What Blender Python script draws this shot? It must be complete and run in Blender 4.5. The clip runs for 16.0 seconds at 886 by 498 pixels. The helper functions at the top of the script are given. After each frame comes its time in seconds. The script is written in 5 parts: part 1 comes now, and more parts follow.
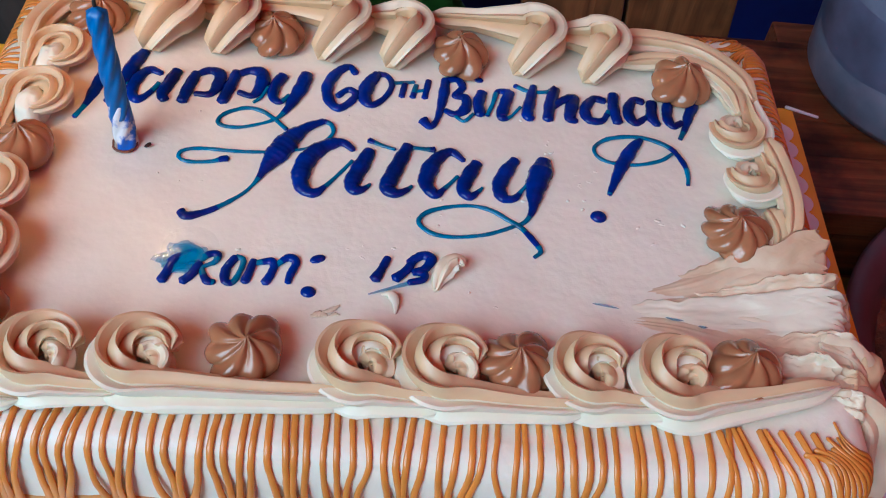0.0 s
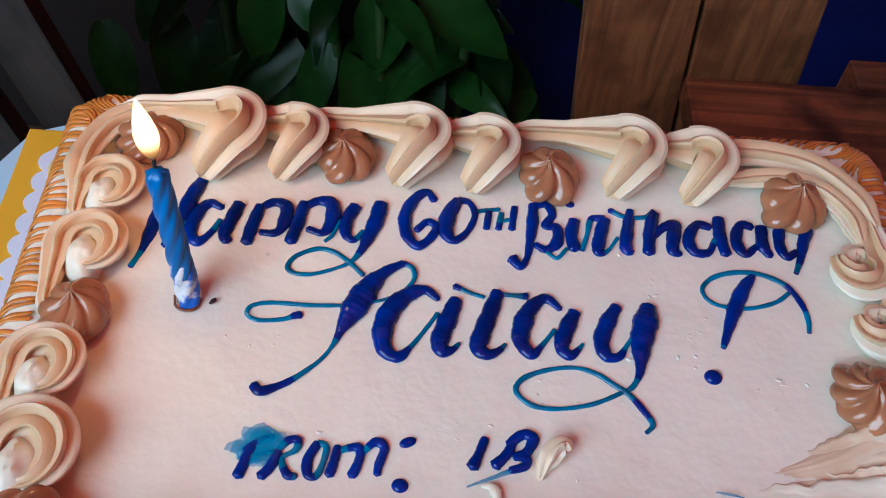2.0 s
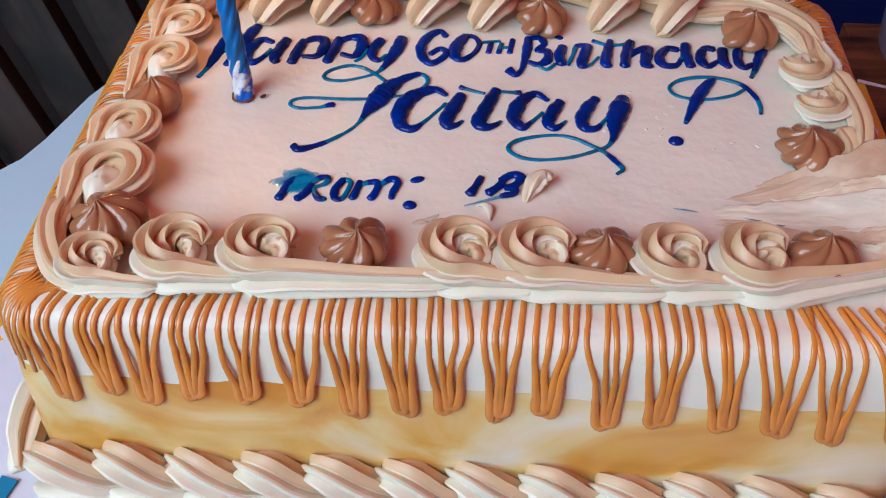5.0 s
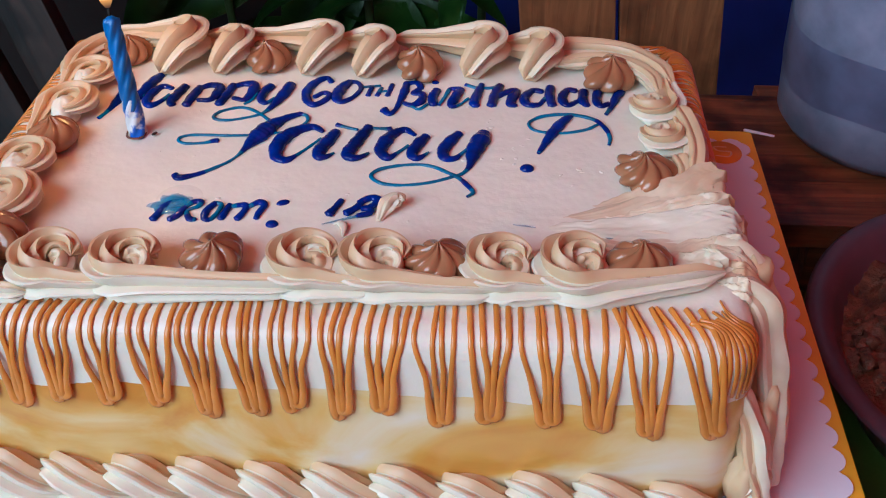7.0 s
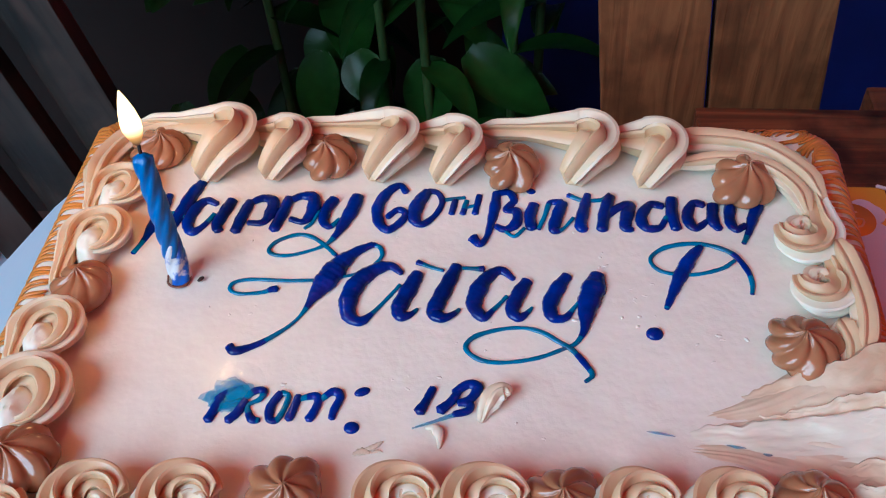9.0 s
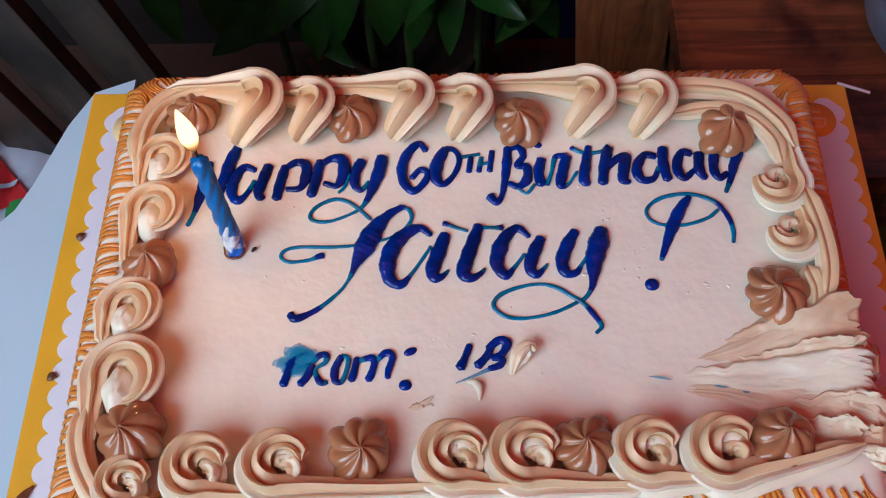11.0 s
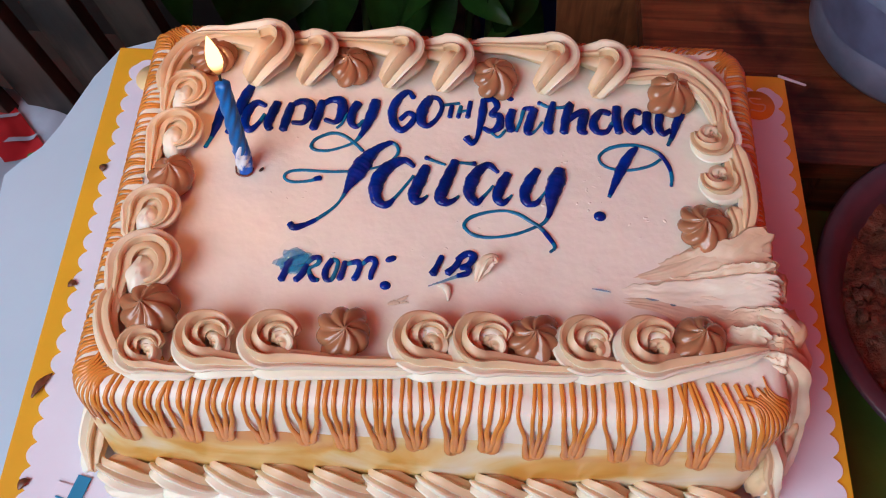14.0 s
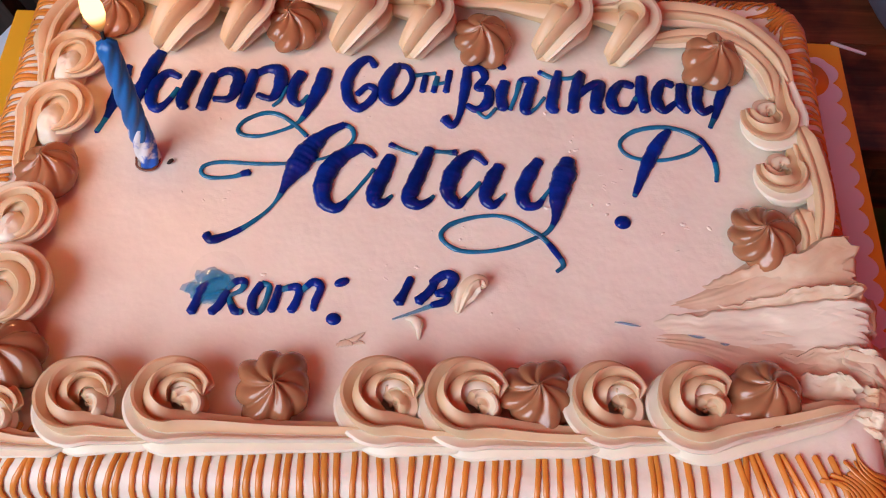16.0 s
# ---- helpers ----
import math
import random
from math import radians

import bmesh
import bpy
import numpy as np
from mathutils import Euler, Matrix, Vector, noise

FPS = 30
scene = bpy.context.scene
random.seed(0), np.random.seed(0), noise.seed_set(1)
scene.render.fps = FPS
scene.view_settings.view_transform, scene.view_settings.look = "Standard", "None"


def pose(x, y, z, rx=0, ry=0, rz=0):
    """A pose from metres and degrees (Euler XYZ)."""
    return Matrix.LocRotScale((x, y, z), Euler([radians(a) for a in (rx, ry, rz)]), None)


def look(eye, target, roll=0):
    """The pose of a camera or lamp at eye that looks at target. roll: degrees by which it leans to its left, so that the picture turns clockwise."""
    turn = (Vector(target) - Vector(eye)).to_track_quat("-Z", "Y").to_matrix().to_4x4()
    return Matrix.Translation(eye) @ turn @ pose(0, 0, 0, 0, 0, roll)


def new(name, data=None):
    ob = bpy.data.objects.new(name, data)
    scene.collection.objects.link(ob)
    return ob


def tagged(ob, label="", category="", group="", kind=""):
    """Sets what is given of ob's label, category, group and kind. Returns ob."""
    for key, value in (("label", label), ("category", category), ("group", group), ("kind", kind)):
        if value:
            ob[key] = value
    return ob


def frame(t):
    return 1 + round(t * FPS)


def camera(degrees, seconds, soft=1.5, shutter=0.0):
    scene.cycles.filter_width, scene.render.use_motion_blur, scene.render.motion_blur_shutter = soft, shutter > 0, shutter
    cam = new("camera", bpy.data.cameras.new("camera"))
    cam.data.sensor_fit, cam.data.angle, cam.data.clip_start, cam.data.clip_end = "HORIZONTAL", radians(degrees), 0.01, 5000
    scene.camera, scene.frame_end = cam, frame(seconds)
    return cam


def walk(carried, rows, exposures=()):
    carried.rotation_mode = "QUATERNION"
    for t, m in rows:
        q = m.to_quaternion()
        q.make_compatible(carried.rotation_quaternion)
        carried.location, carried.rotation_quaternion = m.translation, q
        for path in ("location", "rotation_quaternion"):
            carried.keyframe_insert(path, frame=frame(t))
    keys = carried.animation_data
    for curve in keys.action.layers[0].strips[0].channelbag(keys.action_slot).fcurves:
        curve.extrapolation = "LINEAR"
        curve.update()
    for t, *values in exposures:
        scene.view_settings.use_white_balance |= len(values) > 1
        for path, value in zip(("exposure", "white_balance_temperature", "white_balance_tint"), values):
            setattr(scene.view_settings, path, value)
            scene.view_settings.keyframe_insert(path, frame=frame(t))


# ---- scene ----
# ---- camera and its walk ----
cam = camera(49.0, 16.0, soft=1.1)
PATH = [
    (0, (0.0051, -0.2337, 0.3557), (0.0238, 0.0191, 0.0463), 7.54),
    (0.5, (-0.0009, -0.2327, 0.3556), (0.0198, 0.0202, 0.0464), 8.08),
    (1, (-0.0074, -0.2284, 0.3649), (0.0134, 0.0272, 0.0580), 8.58),
    (1.5, (-0.0247, -0.1862, 0.3668), (-0.0060, 0.0631, 0.0546), 6.77),
    (2, (-0.0252, -0.1559, 0.3698), (-0.0116, 0.0814, 0.0481), 6.16),
    (2.5, (0.0087, -0.1569, 0.3742), (0.0238, 0.0752, 0.0488), 5.89),
    (3, (0.0370, -0.1810, 0.3770), (0.0545, 0.0483, 0.0497), 5.01),
    (3.5, (0.0420, -0.2258, 0.3839), (0.0512, 0.0176, 0.0667), 3.13),
    (4, (0.0136, -0.2700, 0.3744), (0.0071, -0.0043, 0.0755), 1.41),
    (4.2, (0.0050, -0.2762, 0.3649), (-0.0045, -0.0075, 0.0688), 1.38),
    (6.3, (0.0163, -0.3344, 0.3169), (-0.0129, -0.0393, 0.0484), -1.89),
    (6.5, (0.0329, -0.3351, 0.3178), (0.0052, -0.0388, 0.0506), -1.64),
    (7, (0.0696, -0.3398, 0.3320), (0.0447, -0.0341, 0.0752), -1.05),
    (7.5, (0.0887, -0.3355, 0.3394), (0.0600, -0.0250, 0.0888), -1.86),
    (8, (0.0764, -0.3120, 0.3494), (0.0428, -0.0022, 0.0986), -2.12),
    (8.5, (0.0449, -0.2537, 0.3649), (0.0098, 0.0410, 0.0968), -2.06),
    (8.7, (0.0393, -0.2317, 0.3631), (0.0022, 0.0521, 0.0837), -3.07),
    (10.8, (0.0015, -0.1712, 0.4493), (-0.0109, 0.0218, 0.0991), -3.73),
    (11, (0.0030, -0.1737, 0.4572), (-0.0086, 0.0144, 0.1044), -3.60),
    (11.5, (0.0046, -0.1842, 0.4779), (0.0002, 0.0035, 0.1248), -1.35),
    (12, (-0.0010, -0.2029, 0.4913), (-0.0058, -0.0128, 0.1394), -0.21),
    (12.5, (0.0056, -0.2204, 0.5024), (0.0009, -0.0264, 0.1526), 0.39),
    (13, (-0.0007, -0.2299, 0.5037), (-0.0049, -0.0324, 0.1558), 1.08),
    (13.5, (-0.0009, -0.2364, 0.5057), (-0.0053, -0.0377, 0.1585), 1.49),
    (14, (0.0074, -0.2512, 0.4933), (0.0031, -0.0512, 0.1470), 1.63),
    (14.5, (0.0104, -0.2599, 0.5047), (0.0065, -0.0592, 0.1588), 1.77),
    (15, (0.0188, -0.2639, 0.5155), (0.0150, -0.0583, 0.1724), 1.78),
    (15.5, (0.0127, -0.1875, 0.4088), (0.0116, 0.0078, 0.0597), 2.37),
    (16, (0.0126, -0.1811, 0.3939), (0.0130, 0.0152, 0.0453), 2.53),
]
# seconds, stops, kelvin, tint: the phone's automatic exposure and white balance
EXPOSURES = [(0, -0.26, 5350, 4), (1, -0.2, 5300, 3), (2.5, -0.24, 5250, 3), (3.5, -0.10, 5400, 4), (6.5, -0.42, 5750, 13), (7.0, -0.25, 5550, 11), (7.5, -0.18, 5350, 6), (8, -0.2, 5150, 5), (8.7, -0.12, 5150, 5), (11, -0.25, 5650, 8), (12.5, -0.12, 5800, 9), (14.5, -0.25, 6350, 21), (15.5, -0.12, 6600, 25), (16, -0.2, 6600, 26)]
walk(cam, [(t, look(e, a, r)) for t, e, a, r in PATH], EXPOSURES)

# ---- world, light ----
world = bpy.data.worlds.new("sky")
world.use_nodes = True
scene.world = world
_nt = world.node_tree
_sky = _nt.nodes.new("ShaderNodeTexSky")
_sky.sky_type = 'NISHITA'
_sky.sun_disc = False
_sky.sun_elevation, _sky.sun_rotation = radians(70), radians(40)
_nt.links.new(_sky.outputs[0], _nt.nodes["Background"].inputs[0])
_nt.nodes["Background"].inputs[1].default_value = 0.05


def area_lamp(name, eye, target, sx, sy, watts, colour):
    d = bpy.data.lights.new(name, 'AREA')
    d.shape, d.size, d.size_y, d.energy, d.color = 'RECTANGLE', sx, sy, watts, colour
    ob = new(name, d)
    ob.matrix_world = look(eye, target)
    return ob


# daylight through the open doorway in front of the table
area_lamp("doorway_daylight", (-1.05, -1.08, 1.16), (0.0, 0.0, 0.05), 1.4, 1.2, 48, (0.74, 0.93, 1.0))
# sun on an unseen red awning, added overhead to let a warm fill through
_sd = bpy.data.lights.new("sun", 'SUN')
_sd.energy, _sd.angle, _sd.color = 6.7, radians(0.53), (1.0, 0.95, 0.88)
new("sun", _sd).matrix_world = look((2.3, 1.2, 3.0), (0.8, 0.6, 1.0))


# ---- materials ----
def material(name, colour, rough=0.5, vary=0.12, scale=60.0, bump=0.0, bump_scale=200.0, tint=None, spec=0.5, sss=0.0, metal=0.0, coat=0.0, island=0.0, alpha=1.0, trans=0.0):
    m = bpy.data.materials.new(name)
    m.use_nodes = True
    t = m.node_tree
    n, l = t.nodes, t.links
    b = n["Principled BSDF"]
    co = n.new("ShaderNodeTexCoord")
    n1 = n.new("ShaderNodeTexNoise")
    n1.inputs["Scale"].default_value, n1.inputs["Detail"].default_value = scale, 5
    n2 = n.new("ShaderNodeTexNoise")
    n2.inputs["Scale"].default_value, n2.inputs["Detail"].default_value = scale / 6, 3
    l.new(co.outputs["Object"], n1.inputs["Vector"])
    l.new(co.outputs["Object"], n2.inputs["Vector"])
    add = n.new("ShaderNodeMath")
    add.operation = 'MULTIPLY_ADD'
    l.new(n1.outputs["Fac"], add.inputs[0])
    add.inputs[1].default_value = 0.5
    half = n.new("ShaderNodeMath")
    half.operation = 'MULTIPLY'
    l.new(n2.outputs["Fac"], half.inputs[0])
    half.inputs[1].default_value = 0.5
    l.new(half.outputs[0], add.inputs[2])
    ramp = n.new("ShaderNodeValToRGB")
    ramp.color_ramp.elements[0].position, ramp.color_ramp.elements[1].position = 0.36, 0.64
    lo = tint or tuple(c * (1 - 2 * vary) for c in colour)
    ramp.color_ramp.elements[0].color = (*lo, 1)
    ramp.color_ramp.elements[1].color = (*[min(1, c * (1 + vary * 0.6)) for c in colour], 1)
    l.new(add.outputs[0], ramp.inputs[0])
    l.new(ramp.outputs[0], b.inputs["Base Color"])
    b.inputs["Roughness"].default_value = rough
    b.inputs["Specular IOR Level"].default_value = spec
    b.inputs["Metallic"].default_value = metal
    b.inputs["Coat Weight"].default_value = coat
    b.inputs["Coat Roughness"].default_value = 0.12
    b.inputs["Transmission Weight"].default_value = trans
    b.inputs["Alpha"].default_value = alpha
    if sss:
        b.inputs["Subsurface Weight"].default_value = sss
        b.inputs["Subsurface Radius"].default_value = (0.006, 0.003, 0.0018)
        b.inputs["Subsurface Scale"].default_value = 0.6
    if bump:
        n3 = n.new("ShaderNodeTexNoise")
        n3.inputs["Scale"].default_value, n3.inputs["Detail"].default_value = bump_scale, 6
        l.new(co.outputs["Object"], n3.inputs["Vector"])
        bp = n.new("ShaderNodeBump")
        bp.inputs["Strength"].default_value, bp.inputs["Distance"].default_value = bump, 0.002
        l.new(n3.outputs["Fac"], bp.inputs["Height"])
        l.new(bp.outputs[0], b.inputs["Normal"])
    return m


def wood(name, dark, light, grain=(40, 3, 40), rough=0.5, per_object=0.8):
    """Streaky wood; grain is the noise scale along the three local axes."""
    m = bpy.data.materials.new(name)
    m.use_nodes = True
    t = m.node_tree
    n, l = t.nodes, t.links
    b = n["Principled BSDF"]
    co = n.new("ShaderNodeTexCoord")
    info = n.new("ShaderNodeObjectInfo")
    off = n.new("ShaderNodeVectorMath")
    off.operation = 'MULTIPLY_ADD'
    comb = n.new("ShaderNodeCombineXYZ")
    for k in range(3):
        l.new(info.outputs["Random"], comb.inputs[k])
    l.new(comb.outputs[0], off.inputs[0])
    off.inputs[1].default_value = (7, 11, 5)
    l.new(co.outputs["Object"], off.inputs[2])
    mp = n.new("ShaderNodeMapping")
    mp.inputs["Scale"].default_value = grain
    l.new(off.outputs[0], mp.inputs["Vector"])
    n1 = n.new("ShaderNodeTexNoise")
    n1.inputs["Scale"].default_value, n1.inputs["Detail"].default_value, n1.inputs["Distortion"].default_value = 1.0, 8, 1.2
    l.new(mp.outputs[0], n1.inputs["Vector"])
    n2 = n.new("ShaderNodeTexNoise")
    n2.inputs["Scale"].default_value, n2.inputs["Detail"].default_value = 26.0, 6
    l.new(off.outputs[0], n2.inputs["Vector"])
    ramp = n.new("ShaderNodeValToRGB")
    ramp.color_ramp.elements[0].position, ramp.color_ramp.elements[1].position = 0.3, 0.7
    ramp.color_ramp.elements[0].color, ramp.color_ramp.elements[1].color = (*dark, 1), (*light, 1)
    l.new(n1.outputs["Fac"], ramp.inputs[0])
    stain = n.new("ShaderNodeValToRGB")
    stain.color_ramp.elements[0].position, stain.color_ramp.elements[1].position = 0.33, 0.5
    stain.color_ramp.elements[0].color, stain.color_ramp.elements[1].color = (0.10, 0.06, 0.05, 1), (1, 1, 1, 1)
    l.new(n2.outputs["Fac"], stain.inputs[0])
    mul = n.new("ShaderNodeMix")
    mul.data_type, mul.blend_type = 'RGBA', 'MULTIPLY'
    mul.inputs["Factor"].default_value = per_object
    l.new(ramp.outputs[0], mul.inputs["A"])
    l.new(stain.outputs[0], mul.inputs["B"])
    l.new(mul.outputs["Result"], b.inputs["Base Color"])
    b.inputs["Roughness"].default_value = rough
    bp = n.new("ShaderNodeBump")
    bp.inputs["Strength"].default_value, bp.inputs["Distance"].default_value = 0.5, 0.002
    l.new(n1.outputs["Fac"], bp.inputs["Height"])
    l.new(bp.outputs[0], b.inputs["Normal"])
    return m


ICING = material("white_icing", (0.88, 0.80, 0.665), 0.40, 0.04, 30, 0.55, 50, sss=0.15)
_n, _l = ICING.node_tree.nodes, ICING.node_tree.links
_co, _vm, _rp = _n.new("ShaderNodeTexCoord"), _n.new("ShaderNodeVectorMath"), _n.new("ShaderNodeMapRange")
_vm.operation = 'DISTANCE'
_vm.inputs[1].default_value = (-0.066, -0.024, 0.0896)
_rp.inputs["From Min"].default_value, _rp.inputs["From Max"].default_value = 0.006, 0.013
_rp.inputs["To Min"].default_value, _rp.inputs["To Max"].default_value = 0.12, 0.40
_l.new(_co.outputs["Object"], _vm.inputs[0])
_l.new(_vm.outputs["Value"], _rp.inputs["Value"])
_l.new(_rp.outputs["Result"], _n["Principled BSDF"].inputs["Roughness"])
# Tan and paler cream: slight two-tone, plus daylight on outward ridges painted in.
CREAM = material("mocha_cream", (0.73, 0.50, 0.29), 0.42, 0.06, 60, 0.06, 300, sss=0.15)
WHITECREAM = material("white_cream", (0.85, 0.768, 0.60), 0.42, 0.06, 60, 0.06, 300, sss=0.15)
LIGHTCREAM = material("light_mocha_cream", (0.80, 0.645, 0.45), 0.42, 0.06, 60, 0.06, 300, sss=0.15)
DULCE = material("dulce_de_leche", (0.42, 0.175, 0.080), 0.13, 0.15, 80, 0.05, 200, sss=0.1, coat=0.08)
CARAMEL = material("caramel_drizzle", (0.72, 0.25, 0.038), 0.3, 0.12, 80, 0.08, 200, coat=0.2)
GLAZE = material("yellow_glaze", (0.60, 0.27, 0.055), 0.28, 0.1, 34, 0.1, 60, coat=0.2)
_nt = GLAZE.node_tree
_mp = _nt.nodes.new("ShaderNodeMapping")
_mp.inputs["Scale"].default_value = (9, 9, 19)
_co = _nt.nodes.new("ShaderNodeTexCoord")
_no = _nt.nodes.new("ShaderNodeTexNoise")
_no.inputs["Scale"].default_value, _no.inputs["Detail"].default_value, _no.inputs["Distortion"].default_value = 1.0, 6, 1.5
_rp = _nt.nodes.new("ShaderNodeValToRGB")
_rp.color_ramp.elements[0].position, _rp.color_ramp.elements[0].color = 0.33, (0.66, 0.26, 0.035, 1)
_rp.color_ramp.elements[1].position, _rp.color_ramp.elements[1].color = 0.70, (0.86, 0.79, 0.67, 1)
for _at, _c in ((0.43, (0.76, 0.41, 0.085, 1)), (0.51, (0.81, 0.58, 0.24, 1)), (0.60, (0.84, 0.70, 0.46, 1))):
    _rp.color_ramp.elements.new(_at).color = _c
_nt.links.new(_co.outputs["Object"], _mp.inputs[0])
_nt.links.new(_mp.outputs[0], _no.inputs["Vector"])
_nt.links.new(_no.outputs["Fac"], _rp.inputs[0])
_nt.links.new(_rp.outputs[0], _nt.nodes["Principled BSDF"].inputs["Base Color"])
SCRAPE = material("dragged_cream", (0.80, 0.69, 0.51), 0.40, 0.1, 45, 0.2, 120, tint=(0.58, 0.36, 0.21), sss=0.15)
BLUEGEL = material("blue_gel", (0.0004, 0.022, 0.24), 0.14, 0.3, 120, 0.15, 300, spec=0.25, coat=0.08)
TEALGEL = material("thin_blue_gel", (0.002, 0.18, 0.36), 0.16, 0.3, 120, 0.1, 300, spec=0.4, coat=0.2)
BLUEWAX = material("blue_candle_wax", (0.010, 0.17, 0.50), 0.35, 0.2, 60, 0.1, 200, sss=0.1)
PALEWAX = material("candle_with_icing", (0.012, 0.10, 0.46), 0.4, 0.2, 170, 0.3, 200, tint=(0.70, 0.68, 0.68))
for _e in PALEWAX.node_tree.nodes:
    if _e.type == 'VALTORGB':
        _e.color_ramp.elements[0].position, _e.color_ramp.elements[1].position = 0.46, 0.51
WICKM = material("burnt_wick", (0.02, 0.015, 0.012), 0.9)
YELLOW = material("yellow_card", (0.82, 0.42, 0.02), 0.45, 0.06, 30, 0.05)
LINER = material("white_paper_liner", (0.78, 0.76, 0.84), 0.5, 0.03, 30, 0.05)
ORANGE = material("orange_print", (0.85, 0.38, 0.03), 0.5, 0.05)
PALEORANGE = material("pale_orange_print", (0.88, 0.62, 0.30), 0.5, 0.05)
CARD = material("white_carton", (0.50, 0.64, 0.74), 0.6, 0.04, 8, 0.05, 60)
BAGM = material("white_plastic_bag", (0.42, 0.50, 0.60), 0.3, 0.12, 15, 0.6, 30)
BAGRED = material("red_print", (0.50, 0.025, 0.03), 0.35, 0.15, 20, 0.4, 30)
GREENM = material("green_cloth", (0.09, 0.18, 0.02), 0.7, 0.25, 25, 0.3, 80)
BLUETAG = material("blue_tag", (0.02, 0.25, 0.45), 0.5, 0.1)
BASIN = material("purple_plastic", (0.11, 0.055, 0.075), 0.35, 0.12, 40)
FOOD = material("minced_food", (0.19, 0.068, 0.032), 0.5, 0.3, 150, 1.0, 260, tint=(0.05, 0.020, 0.012))
PAIL = material("cloudy_plastic", (0.36, 0.37, 0.50), 0.28, 0.3, 34, 0.6, 70, tint=(0.17, 0.19, 0.28), alpha=0.6)
WATERM = material("pail_content", (0.05, 0.05, 0.075), 0.3, 0.25, 40, 0.2, 60)
LEAF = material("green_leaf", (0.040, 0.135, 0.020), 0.30, 0.3, 30, 0.15, 60, spec=0.3)
LEAFD = material("dark_leaf", (0.015, 0.058, 0.009), 0.35, 0.3, 30, 0.15, 60, spec=0.2)
STEM = material("green_stem", (0.04, 0.075, 0.018), 0.5, 0.2)
BLUEWALL = material("blue_paint", (0.009, 0.026, 0.24), 0.6, 0.25, 9, 0.2, 40)
REDWALL = material("red_brown_bounce", (0.42, 0.12, 0.07), 0.7, 0.12, 5, 0.2, 30)
FLOORM = material("dark_floor", (0.07, 0.035, 0.025), 0.7, 0.2, 8, 0.2, 30)
PLANK = wood("pallet_wood", (0.14, 0.045, 0.016), (0.32, 0.115, 0.040), (110, 110, 9), per_object=0.5)
PLANKX = wood("bench_wood", (0.065, 0.017, 0.007), (0.27, 0.075, 0.026), (7, 110, 110))
SLATW = wood("dark_slat_wood", (0.012, 0.007, 0.005), (0.05, 0.027, 0.02), (50, 50, 5))
ANT_SPECK = material("ant_speck", (0.05, 0.02, 0.012), 0.6, 0.3, 300)
FLAKE_HOLE = material("flake_and_hole_brown", (0.22, 0.07, 0.03), 0.4, 0.3, 300)

# translucent red of the unseen roof sheet, added for warm fill
FILL_AWNING = bpy.data.materials.new("red_fill_awning")
FILL_AWNING.use_nodes = True
_n = FILL_AWNING.node_tree.nodes
_d, _t, _m = _n["Principled BSDF"], _n.new("ShaderNodeBsdfTranslucent"), _n.new("ShaderNodeMixShader")
_d.inputs["Base Color"].default_value, _d.inputs["Roughness"].default_value = (0.55, 0.14, 0.10, 1), 0.8
_t.inputs[0].default_value = (0.90, 0.13, 0.055, 1)
_m.inputs[0].default_value = 0.6
FILL_AWNING.node_tree.links.new(_d.outputs[0], _m.inputs[1])
FILL_AWNING.node_tree.links.new(_t.outputs[0], _m.inputs[2])
FILL_AWNING.node_tree.links.new(_m.outputs[0], _n["Material Output"].inputs[0])

# deeper red copy for the unseen right wall that adds red fill
REDFILL = FILL_AWNING.copy()
REDFILL.name = "red_fill_cloth"
REDFILL.node_tree.nodes["Principled BSDF"].inputs["Base Color"].default_value = (0.66, 0.05, 0.03, 1)
REDFILL.node_tree.nodes["Translucent BSDF"].inputs[0].default_value = (0.62, 0.078, 0.046, 1)

FLAMEM = bpy.data.materials.new("flame_glow")
FLAMEM.use_nodes = True
_n = FLAMEM.node_tree.nodes
_e = _n.new("ShaderNodeEmission")
_e.inputs[1].default_value = 3.4
_g = _n.new("ShaderNodeTexCoord")
_s = _n.new("ShaderNodeSeparateXYZ")
_r = _n.new("ShaderNodeValToRGB")
_r.color_ramp.elements[0].position, _r.color_ramp.elements[0].color = 0.02, (0.05, 0.022, 0.012, 1)
_r.color_ramp.elements[1].position, _r.color_ramp.elements[1].color = 0.34, (1.0, 0.66, 0.27, 1)
_k = _r.color_ramp.elements.new(0.16)
_k.color = (0.28, 0.12, 0.03, 1)
_l = FLAMEM.node_tree.links
_l.new(_g.outputs["Generated"], _s.inputs[0])
_l.new(_s.outputs["Z"], _r.inputs[0])
_l.new(_r.outputs[0], _e.inputs[0])
_l.new(_e.outputs[0], _n["Material Output"].inputs[0])


# ---- building helpers ----
def part(name, bm, mat, parent=None, label="", smooth=True, sharp=0):
    me = bpy.data.meshes.new(name)
    bmesh.ops.recalc_face_normals(bm, faces=bm.faces)
    bm.to_mesh(me)
    bm.free()
    for p in me.polygons:
        p.use_smooth = smooth
    if sharp:
        me.set_sharp_from_angle(angle=radians(sharp))
    me.materials.append(mat)
    ob = new(name, me)
    if parent:
        ob.parent = parent
    if label:
        tagged(ob, label)
    return ob


